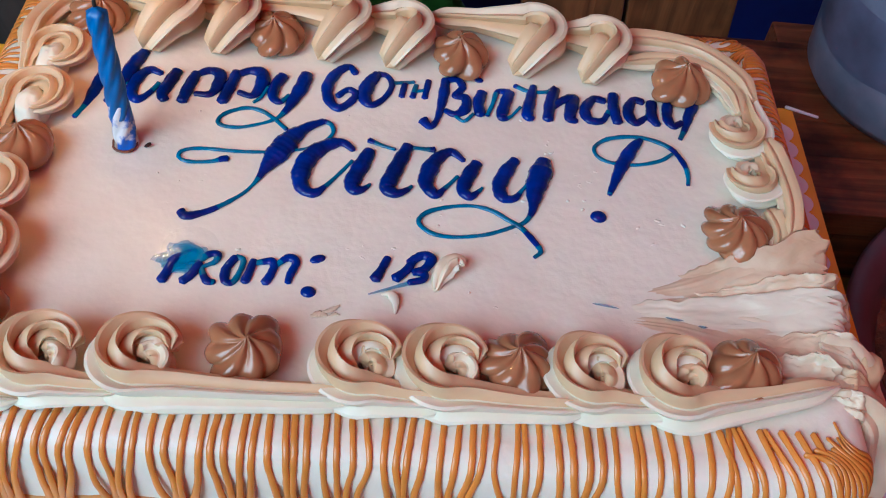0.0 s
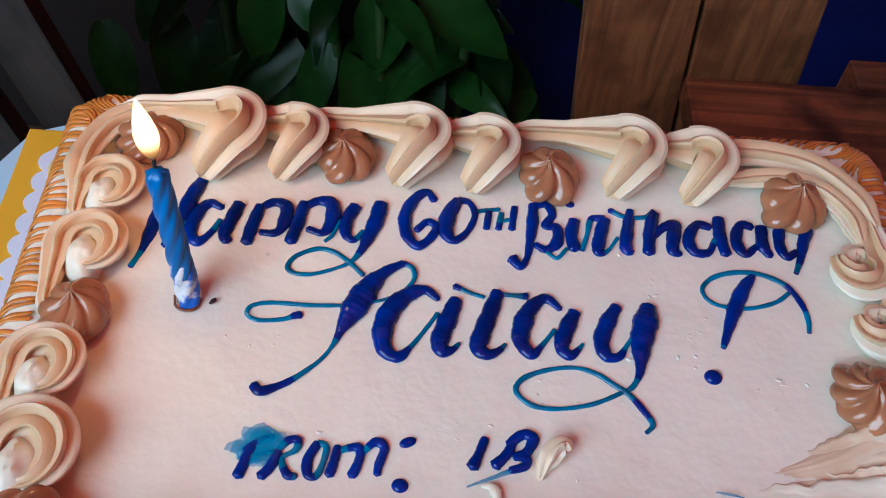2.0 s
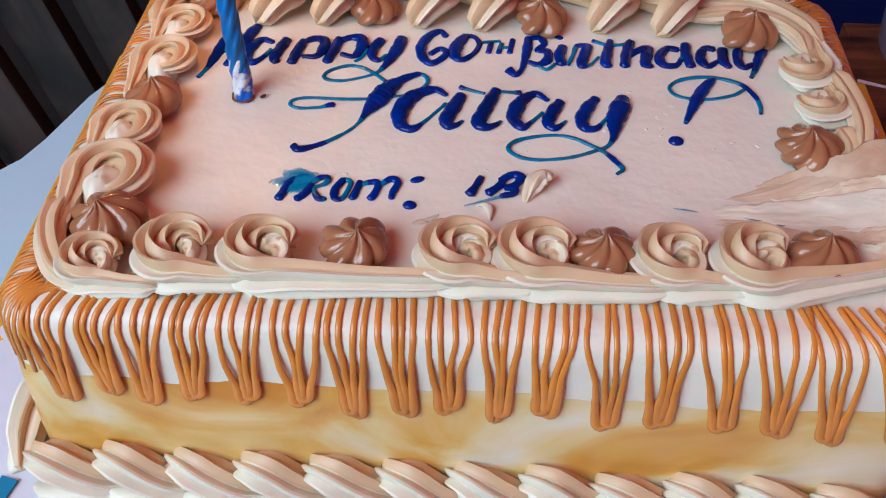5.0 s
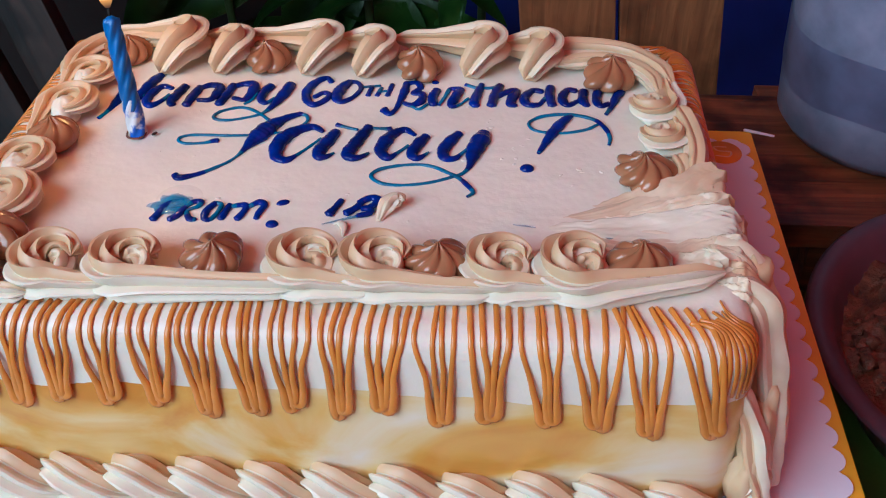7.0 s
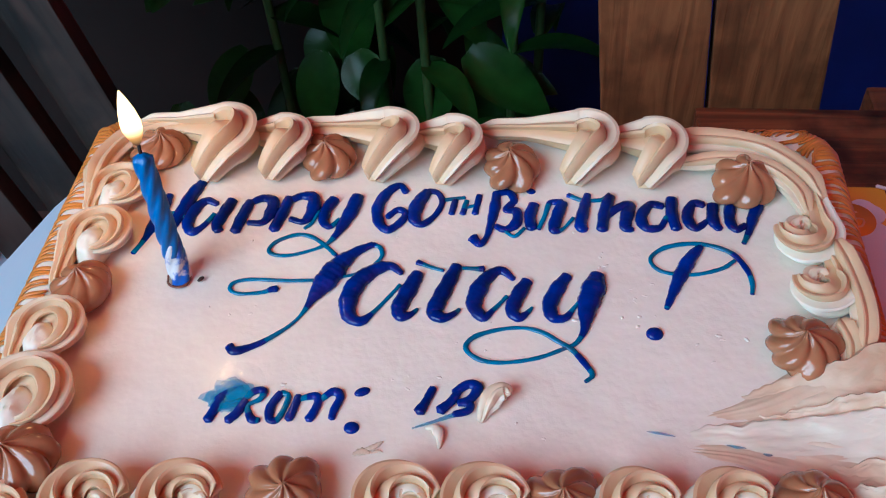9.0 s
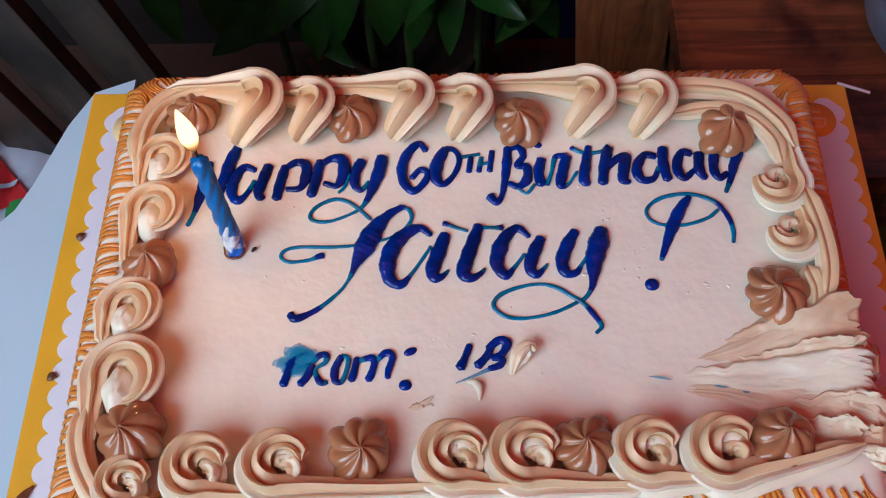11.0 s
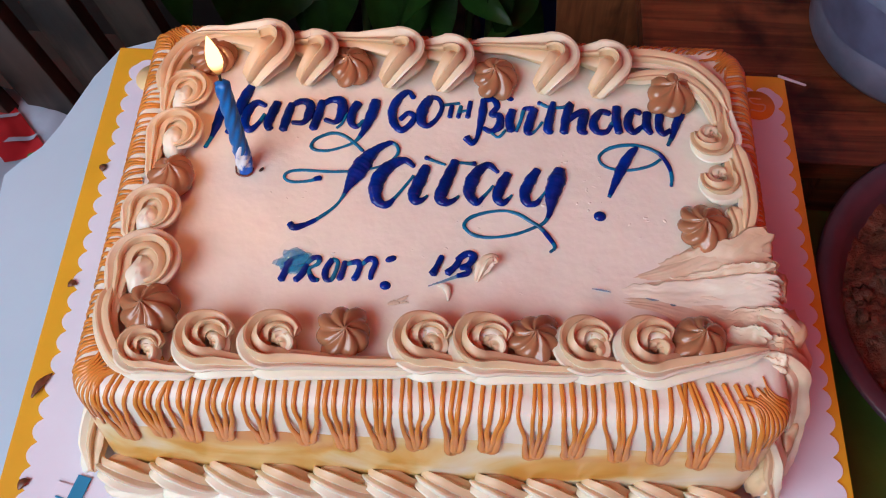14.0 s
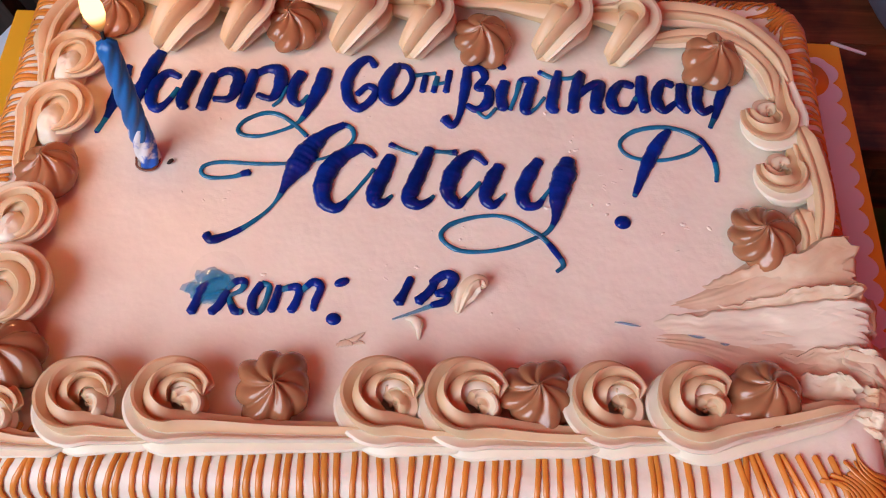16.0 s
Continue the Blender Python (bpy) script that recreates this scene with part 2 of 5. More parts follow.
def spline(pts, steps):
    """Catmull-Rom through the points (any number of columns)."""
    p = np.array(pts, float)
    if len(p) == 2:
        return np.array([p[0] + (p[1] - p[0]) * i / steps for i in range(steps + 1)])
    q = np.vstack([2 * p[0] - p[1], p, 2 * p[-1] - p[-2]])
    out = []
    for i in range(1, len(q) - 2):
        for k in range(steps):
            t = k / steps
            out.append(0.5 * (2 * q[i] + (q[i + 1] - q[i - 1]) * t + (2 * q[i - 1] - 5 * q[i] + 4 * q[i + 1] - q[i + 2]) * t * t
                              + (3 * q[i] - q[i - 1] - 3 * q[i + 1] + q[i + 2]) * t ** 3))
    out.append(p[-1])
    return np.array(out)


def sweep(bm, path, radii, section, twist=0.0, flat=1.0, up=(0, 0, 1)):
    """A tube along path with the closed outline section (unit, 2D), rounded off at both ends. flat squeezes it along up."""
    path = [Vector(p) for p in path]
    n, m = len(path), len(section)
    rings = []
    upv = Vector(up)
    for i, p in enumerate(path):
        d = (path[min(i + 1, n - 1)] - path[max(i - 1, 0)]).normalized()
        side = d.cross(upv)
        side = side.normalized() if side.length > 1e-4 else Vector((1, 0, 0))
        top = side.cross(d).normalized()
        a = twist * i / max(1, n - 1)
        c, s = math.cos(a), math.sin(a)
        ring = []
        for u, v in section:
            x, y = u * c - v * s, u * s + v * c
            ring.append(bm.verts.new(p + side * x * radii[i] + top * y * radii[i] * flat))
        rings.append(ring)
    for a, b in zip(rings, rings[1:]):
        for k in range(m):
            bm.faces.new((a[k], a[(k + 1) % m], b[(k + 1) % m], b[k]))
    for ring, j, sgn in ((rings[0], 0, -1), (rings[-1], n - 1, 1)):
        d = (path[min(j + 1, n - 1)] - path[max(j - 1, 0)]).normalized()
        tip = bm.verts.new(path[j] + d * sgn * radii[j] * 0.55)
        for k in range(m):
            bm.faces.new((ring[k], ring[(k + 1) % m], tip))
    return bm


def circle(m):
    return [(math.cos(2 * math.pi * k / m), math.sin(2 * math.pi * k / m)) for k in range(m)]


def star(lobes, depth, per=4):
    m = lobes * per
    return [((1 - depth * (0.5 + 0.5 * math.cos(2 * math.pi * k * lobes / m)) ** 1.5) * math.cos(2 * math.pi * k / m),
             (1 - depth * (0.5 + 0.5 * math.cos(2 * math.pi * k * lobes / m)) ** 1.5) * math.sin(2 * math.pi * k / m)) for k in range(m)]


def box(bm, x0, y0, z0, x1, y1, z1, bevel=0.0):
    r = bmesh.ops.create_cube(bm, size=1.0)
    for v in r["verts"]:
        v.co = Vector(((x0 + x1) / 2 + v.co.x * (x1 - x0), (y0 + y1) / 2 + v.co.y * (y1 - y0), (z0 + z1) / 2 + v.co.z * (z1 - z0)))
    if bevel:
        es = list({e for v in r["verts"] for e in v.link_edges})
        bmesh.ops.bevel(bm, geom=es, offset=bevel, segments=2, profile=0.7, affect='EDGES')
    return bm


def rounded_outline(hx, hy, r, per=8, straight=24):
    """A rectangle with rounded corners, anticlockwise from the front-left, as (x, y, nx, ny)."""
    out = []
    for cx, cy, a0 in ((hx - r, -hy + r, -90), (hx - r, hy - r, 0), (-hx + r, hy - r, 90), (-hx + r, -hy + r, 180)):
        for k in range(per + 1):
            a = radians(a0 + 90 * k / per)
            out.append((cx + r * math.cos(a), cy + r * math.sin(a), math.cos(a), math.sin(a)))
    full = []
    for i, p in enumerate(out):
        q = out[(i + 1) % len(out)]
        full.append(p)
        d = math.hypot(q[0] - p[0], q[1] - p[1])
        if d > 0.03:
            for k in range(1, straight):
                t = k / straight
                full.append((p[0] + (q[0] - p[0]) * t, p[1] + (q[1] - p[1]) * t, p[2], p[3]))
    return full


def loft(bm, rings, cap_top=True, cap_bottom=True):
    vs = [[bm.verts.new(p) for p in r] for r in rings]
    m = len(vs[0])
    for a, b in zip(vs, vs[1:]):
        for k in range(m):
            bm.faces.new((a[k], a[(k + 1) % m], b[(k + 1) % m], b[k]))
    if cap_bottom:
        bm.faces.new(list(reversed(vs[0])))
    if cap_top:
        bm.faces.new(vs[-1])
    return bm


# ---- sizes of the cake ----
HX, HY = 0.1615, 0.107      # half length and half depth
BASE, TOP = 0.004, 0.0896   # underside and level of the lettering


def thing(name, label, category, group=""):
    return tagged(new(name), label, category, group)


# ---- the room: floor and back walls; side walls and roof are unseen, added to shape the light ----
def wall(name, x0, y0, z0, x1, y1, z1, mat):
    return tagged(part(name, box(bmesh.new(), x0, y0, z0, x1, y1, z1), mat, smooth=False), kind="structure")


FLOORZ = -0.60
wall("floor", -2.2, -2.4, FLOORZ - 0.05, 2.2, 1.2, FLOORZ, FLOORM)
# The back wall is almost black brown left of its blue part.
wall("wall_back_dark", -2.2, 0.72, FLOORZ, -0.002, 0.80, 1.9, material("dark_brown_back", (0.022, 0.011, 0.009), 0.7, 0.3, 9, 0.2, 40))
wall("wall_back", -0.002, 0.72, FLOORZ, 2.2, 0.80, 1.9, BLUEWALL)
# unseen wall, added at the right to throw red light on the cake
wall("fill_wall_right", 0.78, -1.6, FLOORZ, 0.782, 0.72, 1.9, REDFILL)
# unseen wall, added at the left for reddish bounce
wall("bounce_wall_left", -1.8, -0.4, FLOORZ, -1.7, 0.72, 1.9, REDWALL)
wall("fill_awning", -2.2, -1.7, 1.9, 0.84, 1.2, 1.902, FILL_AWNING)

# ---- bench, carton, board ----
BENCH = -0.09
bench = thing("bench", "low bench of reddish-brown wooden planks under the cake box", "bench")
for i, (y0, y1, dz) in enumerate(((-0.62, -0.50, 0), (-0.48, -0.37, 0.001), (-0.35, -0.24, 0), (-0.22, -0.12, -0.001), (-0.10, 0.0, 0), (0.02, 0.125, 0.0))):
    part("plank", box(bmesh.new(), -0.262, y0, BENCH - 0.022 + dz, 0.70, y1, BENCH + dz, 0.002), PLANKX, bench, smooth=False)
for x in (-0.22, 0.65):
    for y in (-0.55, 0.09):
        part("leg", box(bmesh.new(), x - 0.03, y - 0.03, FLOORZ, x + 0.03, y + 0.03, BENCH - 0.022, 0.003), PLANKX, bench, smooth=False)
part("front_rail", box(bmesh.new(), -0.25, -0.56, BENCH - 0.10, 0.68, -0.52, BENCH - 0.023, 0.003), PLANKX, bench, smooth=False)

carton = thing("cake_box", "flattened white cardboard cake box lying under the cake board", "box")
part("tray", box(bmesh.new(), -0.205, -0.165, BENCH + 0.013, 0.195, 0.165, -0.0005, 0.002), CARD, carton, smooth=False)
_bm = bmesh.new()
_flap = [(-0.206, 0.205), (-0.231, 0.197), (-0.244, 0.173), (-0.258, 0.131), (-0.266, 0.114), (-0.276, 0.104), (-0.2855, 0.092), (-0.284, 0.075), (-0.279, 0.058), (-0.274, 0.027), (-0.270, -0.011), (-0.266, -0.10), (-0.262, -0.20), (-0.26, -0.34), (-0.206, -0.34)]
_lo = [_bm.verts.new((x, y, -0.026 - 0.10 * (-0.206 - x))) for x, y in _flap]
_hi = [_bm.verts.new((x, y, -0.024 - 0.10 * (-0.206 - x))) for x, y in _flap]
_bm.faces.new(_hi)
_bm.faces.new(list(reversed(_lo)))
for k in range(len(_flap)):
    _bm.faces.new((_lo[k], _lo[(k + 1) % len(_flap)], _hi[(k + 1) % len(_flap)], _hi[k]))
part("flap", _bm, CARD, carton, "bluish white open flap with a rounded corner", smooth=False)

BX, BY = 0.2178, 0.1735
board = thing("cake_board", "yellow cake board with a white scalloped paper liner", "cake board")
part("base", box(bmesh.new(), -BX, -BY, 0.0, BX, BY, 0.003, 0.001), YELLOW, board, smooth=False)


def scalloped(hx, hy, pitch, depth, z0, z1):
    pts = []
    for ax, ay, bx, by in ((-hx, -hy, hx, -hy), (hx, -hy, hx, hy), (hx, hy, -hx, hy), (-hx, hy, -hx, -hy)):
        ln = math.hypot(bx - ax, by - ay)
        n = round(ln / pitch)
        dx, dy = (bx - ax) / ln, (by - ay) / ln
        nx, ny = dy, -dx
        for i in range(n):
            for k in range(6):
                t = (i + k / 6) / n
                o = depth * abs(math.sin(math.pi * k / 6)) ** 0.7
                pts.append((ax + (bx - ax) * t + nx * o, ay + (by - ay) * t + ny * o))
    bm = bmesh.new()
    return loft(bm, [[(x, y, z0) for x, y in pts], [(x, y, z1) for x, y in pts]])


_o = part("liner", scalloped(BX - 0.0113, BY - 0.0145, 0.0128, 0.0042, 0.0028, 0.004), LINER, board, "white scalloped paper liner", smooth=False)
_o.location.x = 0.0032


def disc(r, h, n=28):
    bm = bmesh.new()
    bmesh.ops.create_cone(bm, cap_ends=True, segments=n, radius1=r, radius2=r, depth=h)
    return bm


for sx in (-1, 1):
    o = part("emblem", disc(0.0115, 0.0006), ORANGE if sx > 0 else PALEORANGE, board, "round orange printed emblem")
    o.location = (0.1965 if sx > 0 else -0.190, 0.148, 0.0042)
    sq = sweep(bmesh.new(), spline([(-.004, -.004, 0), (.003, -.005, 0), (.005, 0, 0), (-.002, .001, 0), (-.004, .005, 0), (.003, .005, 0)], 6), [0.0006] * 31, circle(6), flat=0.3)
    s = part("emblem_mark", sq, PALEORANGE if sx > 0 else LINER, board)
    s.location = (0.1965 if sx > 0 else -0.190, 0.148, 0.0047)
for i in range(10):      # unreadable brand line along the front
    bm = bmesh.new()
    h = 0.0135 if i in (3, 4, 8) else 0.0118
    box(bm, -0.037 + i * 0.0068, -0.1390, 0.004, -0.0325 + i * 0.0068, -0.1390 + h, 0.0045)
    part("printed_bar", bm, PALEORANGE, board, "plain pale orange printed bar", smooth=False)
for x, y, a, ln in ((-0.206, 0.0765, 70, 0.005), (-0.2085, -0.0645, 62, 0.016), (-0.2065, -0.004, 20, 0.005), (-0.204, -0.118, 50, 0.007)):
    fl = sweep(bmesh.new(), spline([(-ln / 2, 0, 0), (0, 0.001, 0.0006), (ln / 2, 0, 0)], 4), [0.0006, 0.0012, 0.0018, 0.0022, 0.0025, 0.0022, 0.0018, 0.001, 0.0005], circle(6), flat=0.3)
    f = tagged(part("cream_flake", fl, FLAKE_HOLE), "small dry brown flake on the cake board", "crumb", "flakes on the board")
    f.matrix_world = pose(x, y, 0.0048, 0, 0, a)
tip = tagged(part("toothpick", sweep(bmesh.new(), [(-0.009, 0, 0), (0.009, 0, 0.001)], [0.001, 0.0008], circle(8)), LINER), "short white stick end at the board's corner", "stick")
tip.matrix_world = pose(BX + 0.004, BY - 0.004, 0.004, 0, 0, -25)
tag = thing("price_tag", "small blue paper tag with scribbled marks on the cake board", "tag")
part("card", box(bmesh.new(), -0.0035, -0.016, 0, 0.0035, 0.016, 0.0012), BLUETAG, tag, smooth=False)
part("white_side", box(bmesh.new(), -0.012, -0.016, 0, -0.0036, 0.010, 0.001), LINER, tag, smooth=False)
for i in range(4):
    part("scribble", box(bmesh.new(), -0.011 + 0.0015 * (i % 2), -0.013 + i * 0.005, 0.001, -0.005, -0.012 + i * 0.005, 0.0014), BLUETAG, tag, smooth=False)
tag.matrix_world = pose(-0.178, -0.128, 0.0042, 0, 0, -14)

# ---- the cake ----
cake = thing("birthday_cake", "rectangular white iced cake with cream swirls, caramel drizzle, blue lettering", "cake")


def top_height(x, y):
    """Height of the icing: nearly level, a little proud towards the rim, with the faint waves of the spatula."""
    e = min(HX - abs(x), HY - abs(y - 0.010))
    return TOP + 0.0010 * max(0.0, 1 - e / 0.03) + 0.0005 * noise.noise(Vector((x * 35, y * 50, 3.1))) - 0.0003


def leaned(bm):
    """The cake has sagged backwards a little: its top sits further back than its foot."""
    for v in bm.verts:
        k = max(0.0, min(1.0, (v.co.z - 0.02) / (TOP - 0.02)))
        v.co.y += k * (0.0090 + 0.0040 * v.co.y / HY)
    return bm


_out = rounded_outline(HX, HY, 0.016)
_rings = []
for z, o in ((BASE, 0), (0.030, 0.0), (0.060, 0.0003), (TOP - 0.0085, 0.0), (TOP - 0.0050, -0.0008), (TOP - 0.0018, -0.0028), (TOP + 0.0002, -0.0058), (TOP + 0.0009, -0.0092)):
    _rings.append([(x + nx * (o + 0.0006 * noise.noise(Vector((x * 40, y * 40, z * 60)))), y + ny * (o + 0.0006 * noise.noise(Vector((x * 40, y * 40, z * 60 + 9)))), z) for x, y, nx, ny in _out])
for s in (0.90, 0.84, 0.7, 0.45, 0.2, 0.02):
    _rings.append([(x * s, y * s, top_height(x * s, y * s)) for x, y, nx, ny in _out])
part("icing", leaned(loft(bmesh.new(), _rings)), ICING, cake, "smooth white icing")

# glaze round the lower half of the sides
_rings = []
for j in range(7):
    z = BASE + 0.004 + (TOP - 0.0245 - BASE - 0.004) * j / 6
    o = 0.0010 if j < 6 else 0.0001
    _rings.append([(x + nx * (o + 0.0006 * noise.noise(Vector((x * 40, y * 40, z * 60)))), y + ny * (o + 0.0006 * noise.noise(Vector((x * 40, y * 40, z * 60 + 9)))),
                    z + (0.0022 * noise.noise(Vector((x * 25, y * 25, 2))) if j > 4 else 0)) for x, y, nx, ny in _out])
part("glaze", leaned(loft(bmesh.new(), _rings, False, False)), GLAZE, cake, "glossy yellow caramel glaze on the sides")



def fluted(lobes, depth, per=8):
    """The outline a star tip gives: ridges that swell slowly and drop off at a crisp edge, with sharp valleys between."""
    m = lobes * per
    out = []
    for k in range(m):
        x = (k / per + 0.62) % 1.0
        h = (x / 0.68) ** 0.95 if x < 0.68 else ((1 - x) / 0.32) ** 1.2
        a = 2 * math.pi * k / m
        r = 1 - depth * (1 - h)
        out.append((r * math.cos(a), r * math.sin(a)))
    return out


def piped(path, radii, lobes, depth, twist=0.0, flat=1.0, phase=0.0, pale=None, per=8, turned=1.0):
    """Cream pressed through a star tip along path. The ridges whose direction at the path's end lies
    within pale (degrees, 0 is outward, 90 up) take the second material: mildly two-toned cream, with daylight on the
    outward ridges put into the colour. The ridges twist over the first part, turned, of the path."""
    bm = bmesh.new()
    path = [Vector(p) for p in path]
    n, sec = len(path), fluted(lobes, depth, per)
    m = len(sec)
    rings = []
    for i, p in enumerate(path):
        d = (path[min(i + 1, n - 1)] - path[max(i - 1, 0)]).normalized()
        side = d.cross(Vector((0, 0, 1))).normalized()
        top = side.cross(d).normalized()
        a = phase + twist * (min(1.0, i / (n - 1) / turned) - 1)
        c, sn = math.cos(a), math.sin(a)
        rings.append([bm.verts.new(p + side * (u * c - v * sn) * radii[i] + top * (u * sn + v * c) * radii[i] * flat) for u, v in sec])
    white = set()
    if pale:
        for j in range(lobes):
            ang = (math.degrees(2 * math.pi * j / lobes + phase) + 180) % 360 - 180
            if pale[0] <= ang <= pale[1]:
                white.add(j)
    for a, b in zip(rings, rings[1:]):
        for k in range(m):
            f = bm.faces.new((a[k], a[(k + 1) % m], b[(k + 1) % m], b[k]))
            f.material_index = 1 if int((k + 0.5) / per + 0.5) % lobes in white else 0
    for ring, j, sgn in ((rings[0], 0, -1), (rings[-1], n - 1, 1)):
        d = (path[min(j + 1, n - 1)] - path[max(j - 1, 0)]).normalized()
        tip = bm.verts.new(path[j] + d * sgn * radii[j] * 0.5)
        for k in range(m):
            bm.faces.new((ring[k], ring[(k + 1) % m], tip))
    return bm


def rosette(R=0.0098, r=0.0078, start=28, tail=0.022, tip=0.62, reach=0.0, high=0.0084, low=0.0052, twist=2.1, lobes=7, depth=0.55, seed=0, thin=0.78):
    """One stroke of the bag: it begins in the heart, winds once round and runs off towards +x."""
    rnd = random.Random(seed)
    path, rad = [], []
    R0 = R * (0.95 if reach else 0.72)
    a = radians(start)
    if reach:
        for i in range(7):
            t = 1 - i / 7
            path.append((1.04 * R0 * math.cos(a) + math.sin(a) * reach * t, R0 * math.sin(a) - math.cos(a) * reach * (t - 0.22 * t * t), high * (1 - 0.75 * t ** 1.5)))
            rad.append(r * (tip + (1 - tip) * (1 - t) ** 0.8))
    n = 30
    for i in range(n + 1):
        t = i / n
        a = radians(start + (270 - start) * t)
        q = R0 + (R - R0) * min(1, 1.6 * t)
        path.append((q * math.cos(a) * 1.04, q * math.sin(a), high + (low - high) * t ** 1.5 + 0.0003 * math.sin(5 * t + seed)))
        rad.append(r * (1 if reach else min(1, tip + (1 - tip) * 2.2 * t)))
    x0, y0, z0 = path[-1]
    for i in range(1, 19):
        t = i / 18
        path.append((x0 + tail * t, y0 - 0.0005 * math.sin(2.4 * t) + 0.0014 * t * t, z0 - 0.0006 * t))
        rad.append(r * (1 - (1 - thin) * min(1, 2 * t)) * (1 - 0.22 * t) * min(1, 0.25 + 4 * (1 - t)))
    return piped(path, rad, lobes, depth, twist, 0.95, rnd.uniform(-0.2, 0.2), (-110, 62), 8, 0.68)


def heart(seed=0, R=0.0036, r=0.0058, z=0.0056):
    """The curl that the stroke leaves in the middle."""
    rnd = random.Random(seed + 50)
    path, rad = [], []
    a0 = rnd.uniform(-80, -50)
    for i in range(16):
        t = i / 15
        a = radians(a0 + 190 * t)
        path.append((R * math.cos(a) * 0.9 + 0.0012, R * math.sin(a) * 0.9 - 0.0008, z + 0.0018 * t))
        rad.append(r * min(1, 0.4 + 2.5 * t) * (1 - 0.35 * t))
    return piped(path, rad, 4, 0.45, 1.0, 1.0, rnd.uniform(0, 1), (0, 120), 9)


def mound(seed=0):
    """The smooth lick of cream that fills the loop of a side swirl."""
    bm = bmesh.new()
    bmesh.ops.create_icosphere(bm, subdivisions=4, radius=1)
    for v in bm.verts:
        f = 1 + 0.16 * noise.noise(v.co * 1.4 + Vector((seed, 0, 0)))
        ridge = 0.0007 * abs(math.sin(2.2 * math.atan2(v.co.y, v.co.x) + seed + 1.5 * v.co.z))
        v.co = Vector((0.0040 + v.co.x * f * 0.0100, -0.0006 + v.co.y * f * 0.0074, 0.0035 + v.co.z * f * 0.0080 + ridge))
    return bm


def cream_part(name, bm, mat, mat2, m, label=""):
    o = part(name, bm, mat, cake, label, sharp=32)
    o.data.materials.append(mat2)
    o.matrix_basis = m
    return o


def put_rosette(x, y, rot, size, tail, seed, mat, pale, tall=1.0, core=1.0, core_mat=None, **kw):
    m = pose(x, y, TOP + 0.0004, 0, 0, rot) @ Matrix.Diagonal((size, size, size * tall, 1))
    cream_part("swirl", rosette(tail=tail, seed=seed, **kw), mat, pale, m, "piped cream rosette with a fluted tail")
    if core > 1:
        cream_part("swirl_heart", mound(seed), core_mat, pale, m)
    elif core:
        cream_part("swirl_heart", heart(seed), core_mat or mat, LIGHTCREAM, m @ Matrix.Diagonal((core, core, core, 1)))


for i, (x, y, s, tl) in enumerate(((-0.127, -0.0810, 0.80, 0.03), (-0.0985, -0.0755, 1.0, 0.026), (-0.0690, -0.0745, 1.02, 0.068), (-0.0020, -0.0715, 1.03, 0.026), (0.0250, -0.0710, 1.05, 0.042), (0.0705, -0.0695, 1.0, 0.028), (0.0985, -0.0690, 1.07, 0.048))):
    put_rosette(x, y, (14 if i == 6 else -3 + 2 * (i % 3)), s, tl, i, CREAM, WHITECREAM, tall=1.14)
for i, (x, y, s, tl) in enumerate(((-0.1390, -0.0395, 1.14, 0.026), (-0.1420, -0.0095, 0.94, 0.015), (-0.1390, 0.0375, 0.94, 0.030), (-0.1385, 0.0645, 0.88, 0.016))):
    put_rosette(x + 0.0038, y, -88 - 4 * (i % 2), s * 0.93, tl, 11 + i, CREAM, LIGHTCREAM, core=1.3, core_mat=WHITECREAM, R=0.0112, r=0.0074, start=-8, tip=0.25, twist=1.0, thin=0.66, depth=0.5)
for i, (x, y, s, tl) in enumerate(((0.1325, 0.0520, 0.96, 0.030), (0.1345, 0.0270, 0.92, 0.014))):
    put_rosette(x + 0.0025, y, 92, s * 1.02, tl, 21 + i, CREAM, WHITECREAM, tall=0.85, core=0.9, core_mat=LIGHTCREAM, R=0.0095, r=0.0080, start=88, tip=0.45, twist=1.6)
# hooks along the back rim: the stroke comes from the side, rises and bends over to the front
for i, (x, y, s, tl) in enumerate(((-0.0995, 0.0890, 1.30, 0.030), (-0.0735, 0.0880, 1.10, 0.022), (-0.0290, 0.0900, 1.20, 0.034), (-0.0020, 0.0880, 1.12, 0.022), (0.0520, 0.0905, 1.20, 0.036), (0.0800, 0.0885, 1.12, 0.022))):
    put_rosette(x, y + 0.0035, 177 + 3 * (i % 2), s, tl, 31 + i, CREAM, LIGHTCREAM, tall=1.08, core=0, R=0.0074, r=0.0082, start=142, tip=0.62, reach=0.0120, high=0.0092, low=0.0060, twist=0.7, lobes=6, depth=0.56, thin=0.58)


def rope_run(pts, r0, r1, twist=0.5, label=""):
    p = spline(pts, 8)
    rad = np.interp(np.linspace(0, 1, len(p)), [0, 0.12, 0.85, 1], [r0 * 0.5, r0, r1, r1 * 0.5])
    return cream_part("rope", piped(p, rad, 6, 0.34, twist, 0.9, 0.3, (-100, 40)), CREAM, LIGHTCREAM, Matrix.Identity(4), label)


Z = TOP + 0.006
rope_run([(0.088, 0.101, Z), (0.108, 0.1015, Z), (0.127, 0.096, Z), (0.140, 0.082, Z), (0.1455, 0.068, Z)], 0.0062, 0.0062)
rope_run([(0.092, 0.0875, Z - 0.001), (0.112, 0.0895, Z), (0.127, 0.085, Z), (0.1365, 0.073, Z), (0.139, 0.060, Z)], 0.0046, 0.005)
rope_run([(0.1475, 0.046, Z), (0.150, 0.028, Z), (0.1500, 0.010, Z), (0.1465, -0.006, Z - 0.002)], 0.0058, 0.0055)
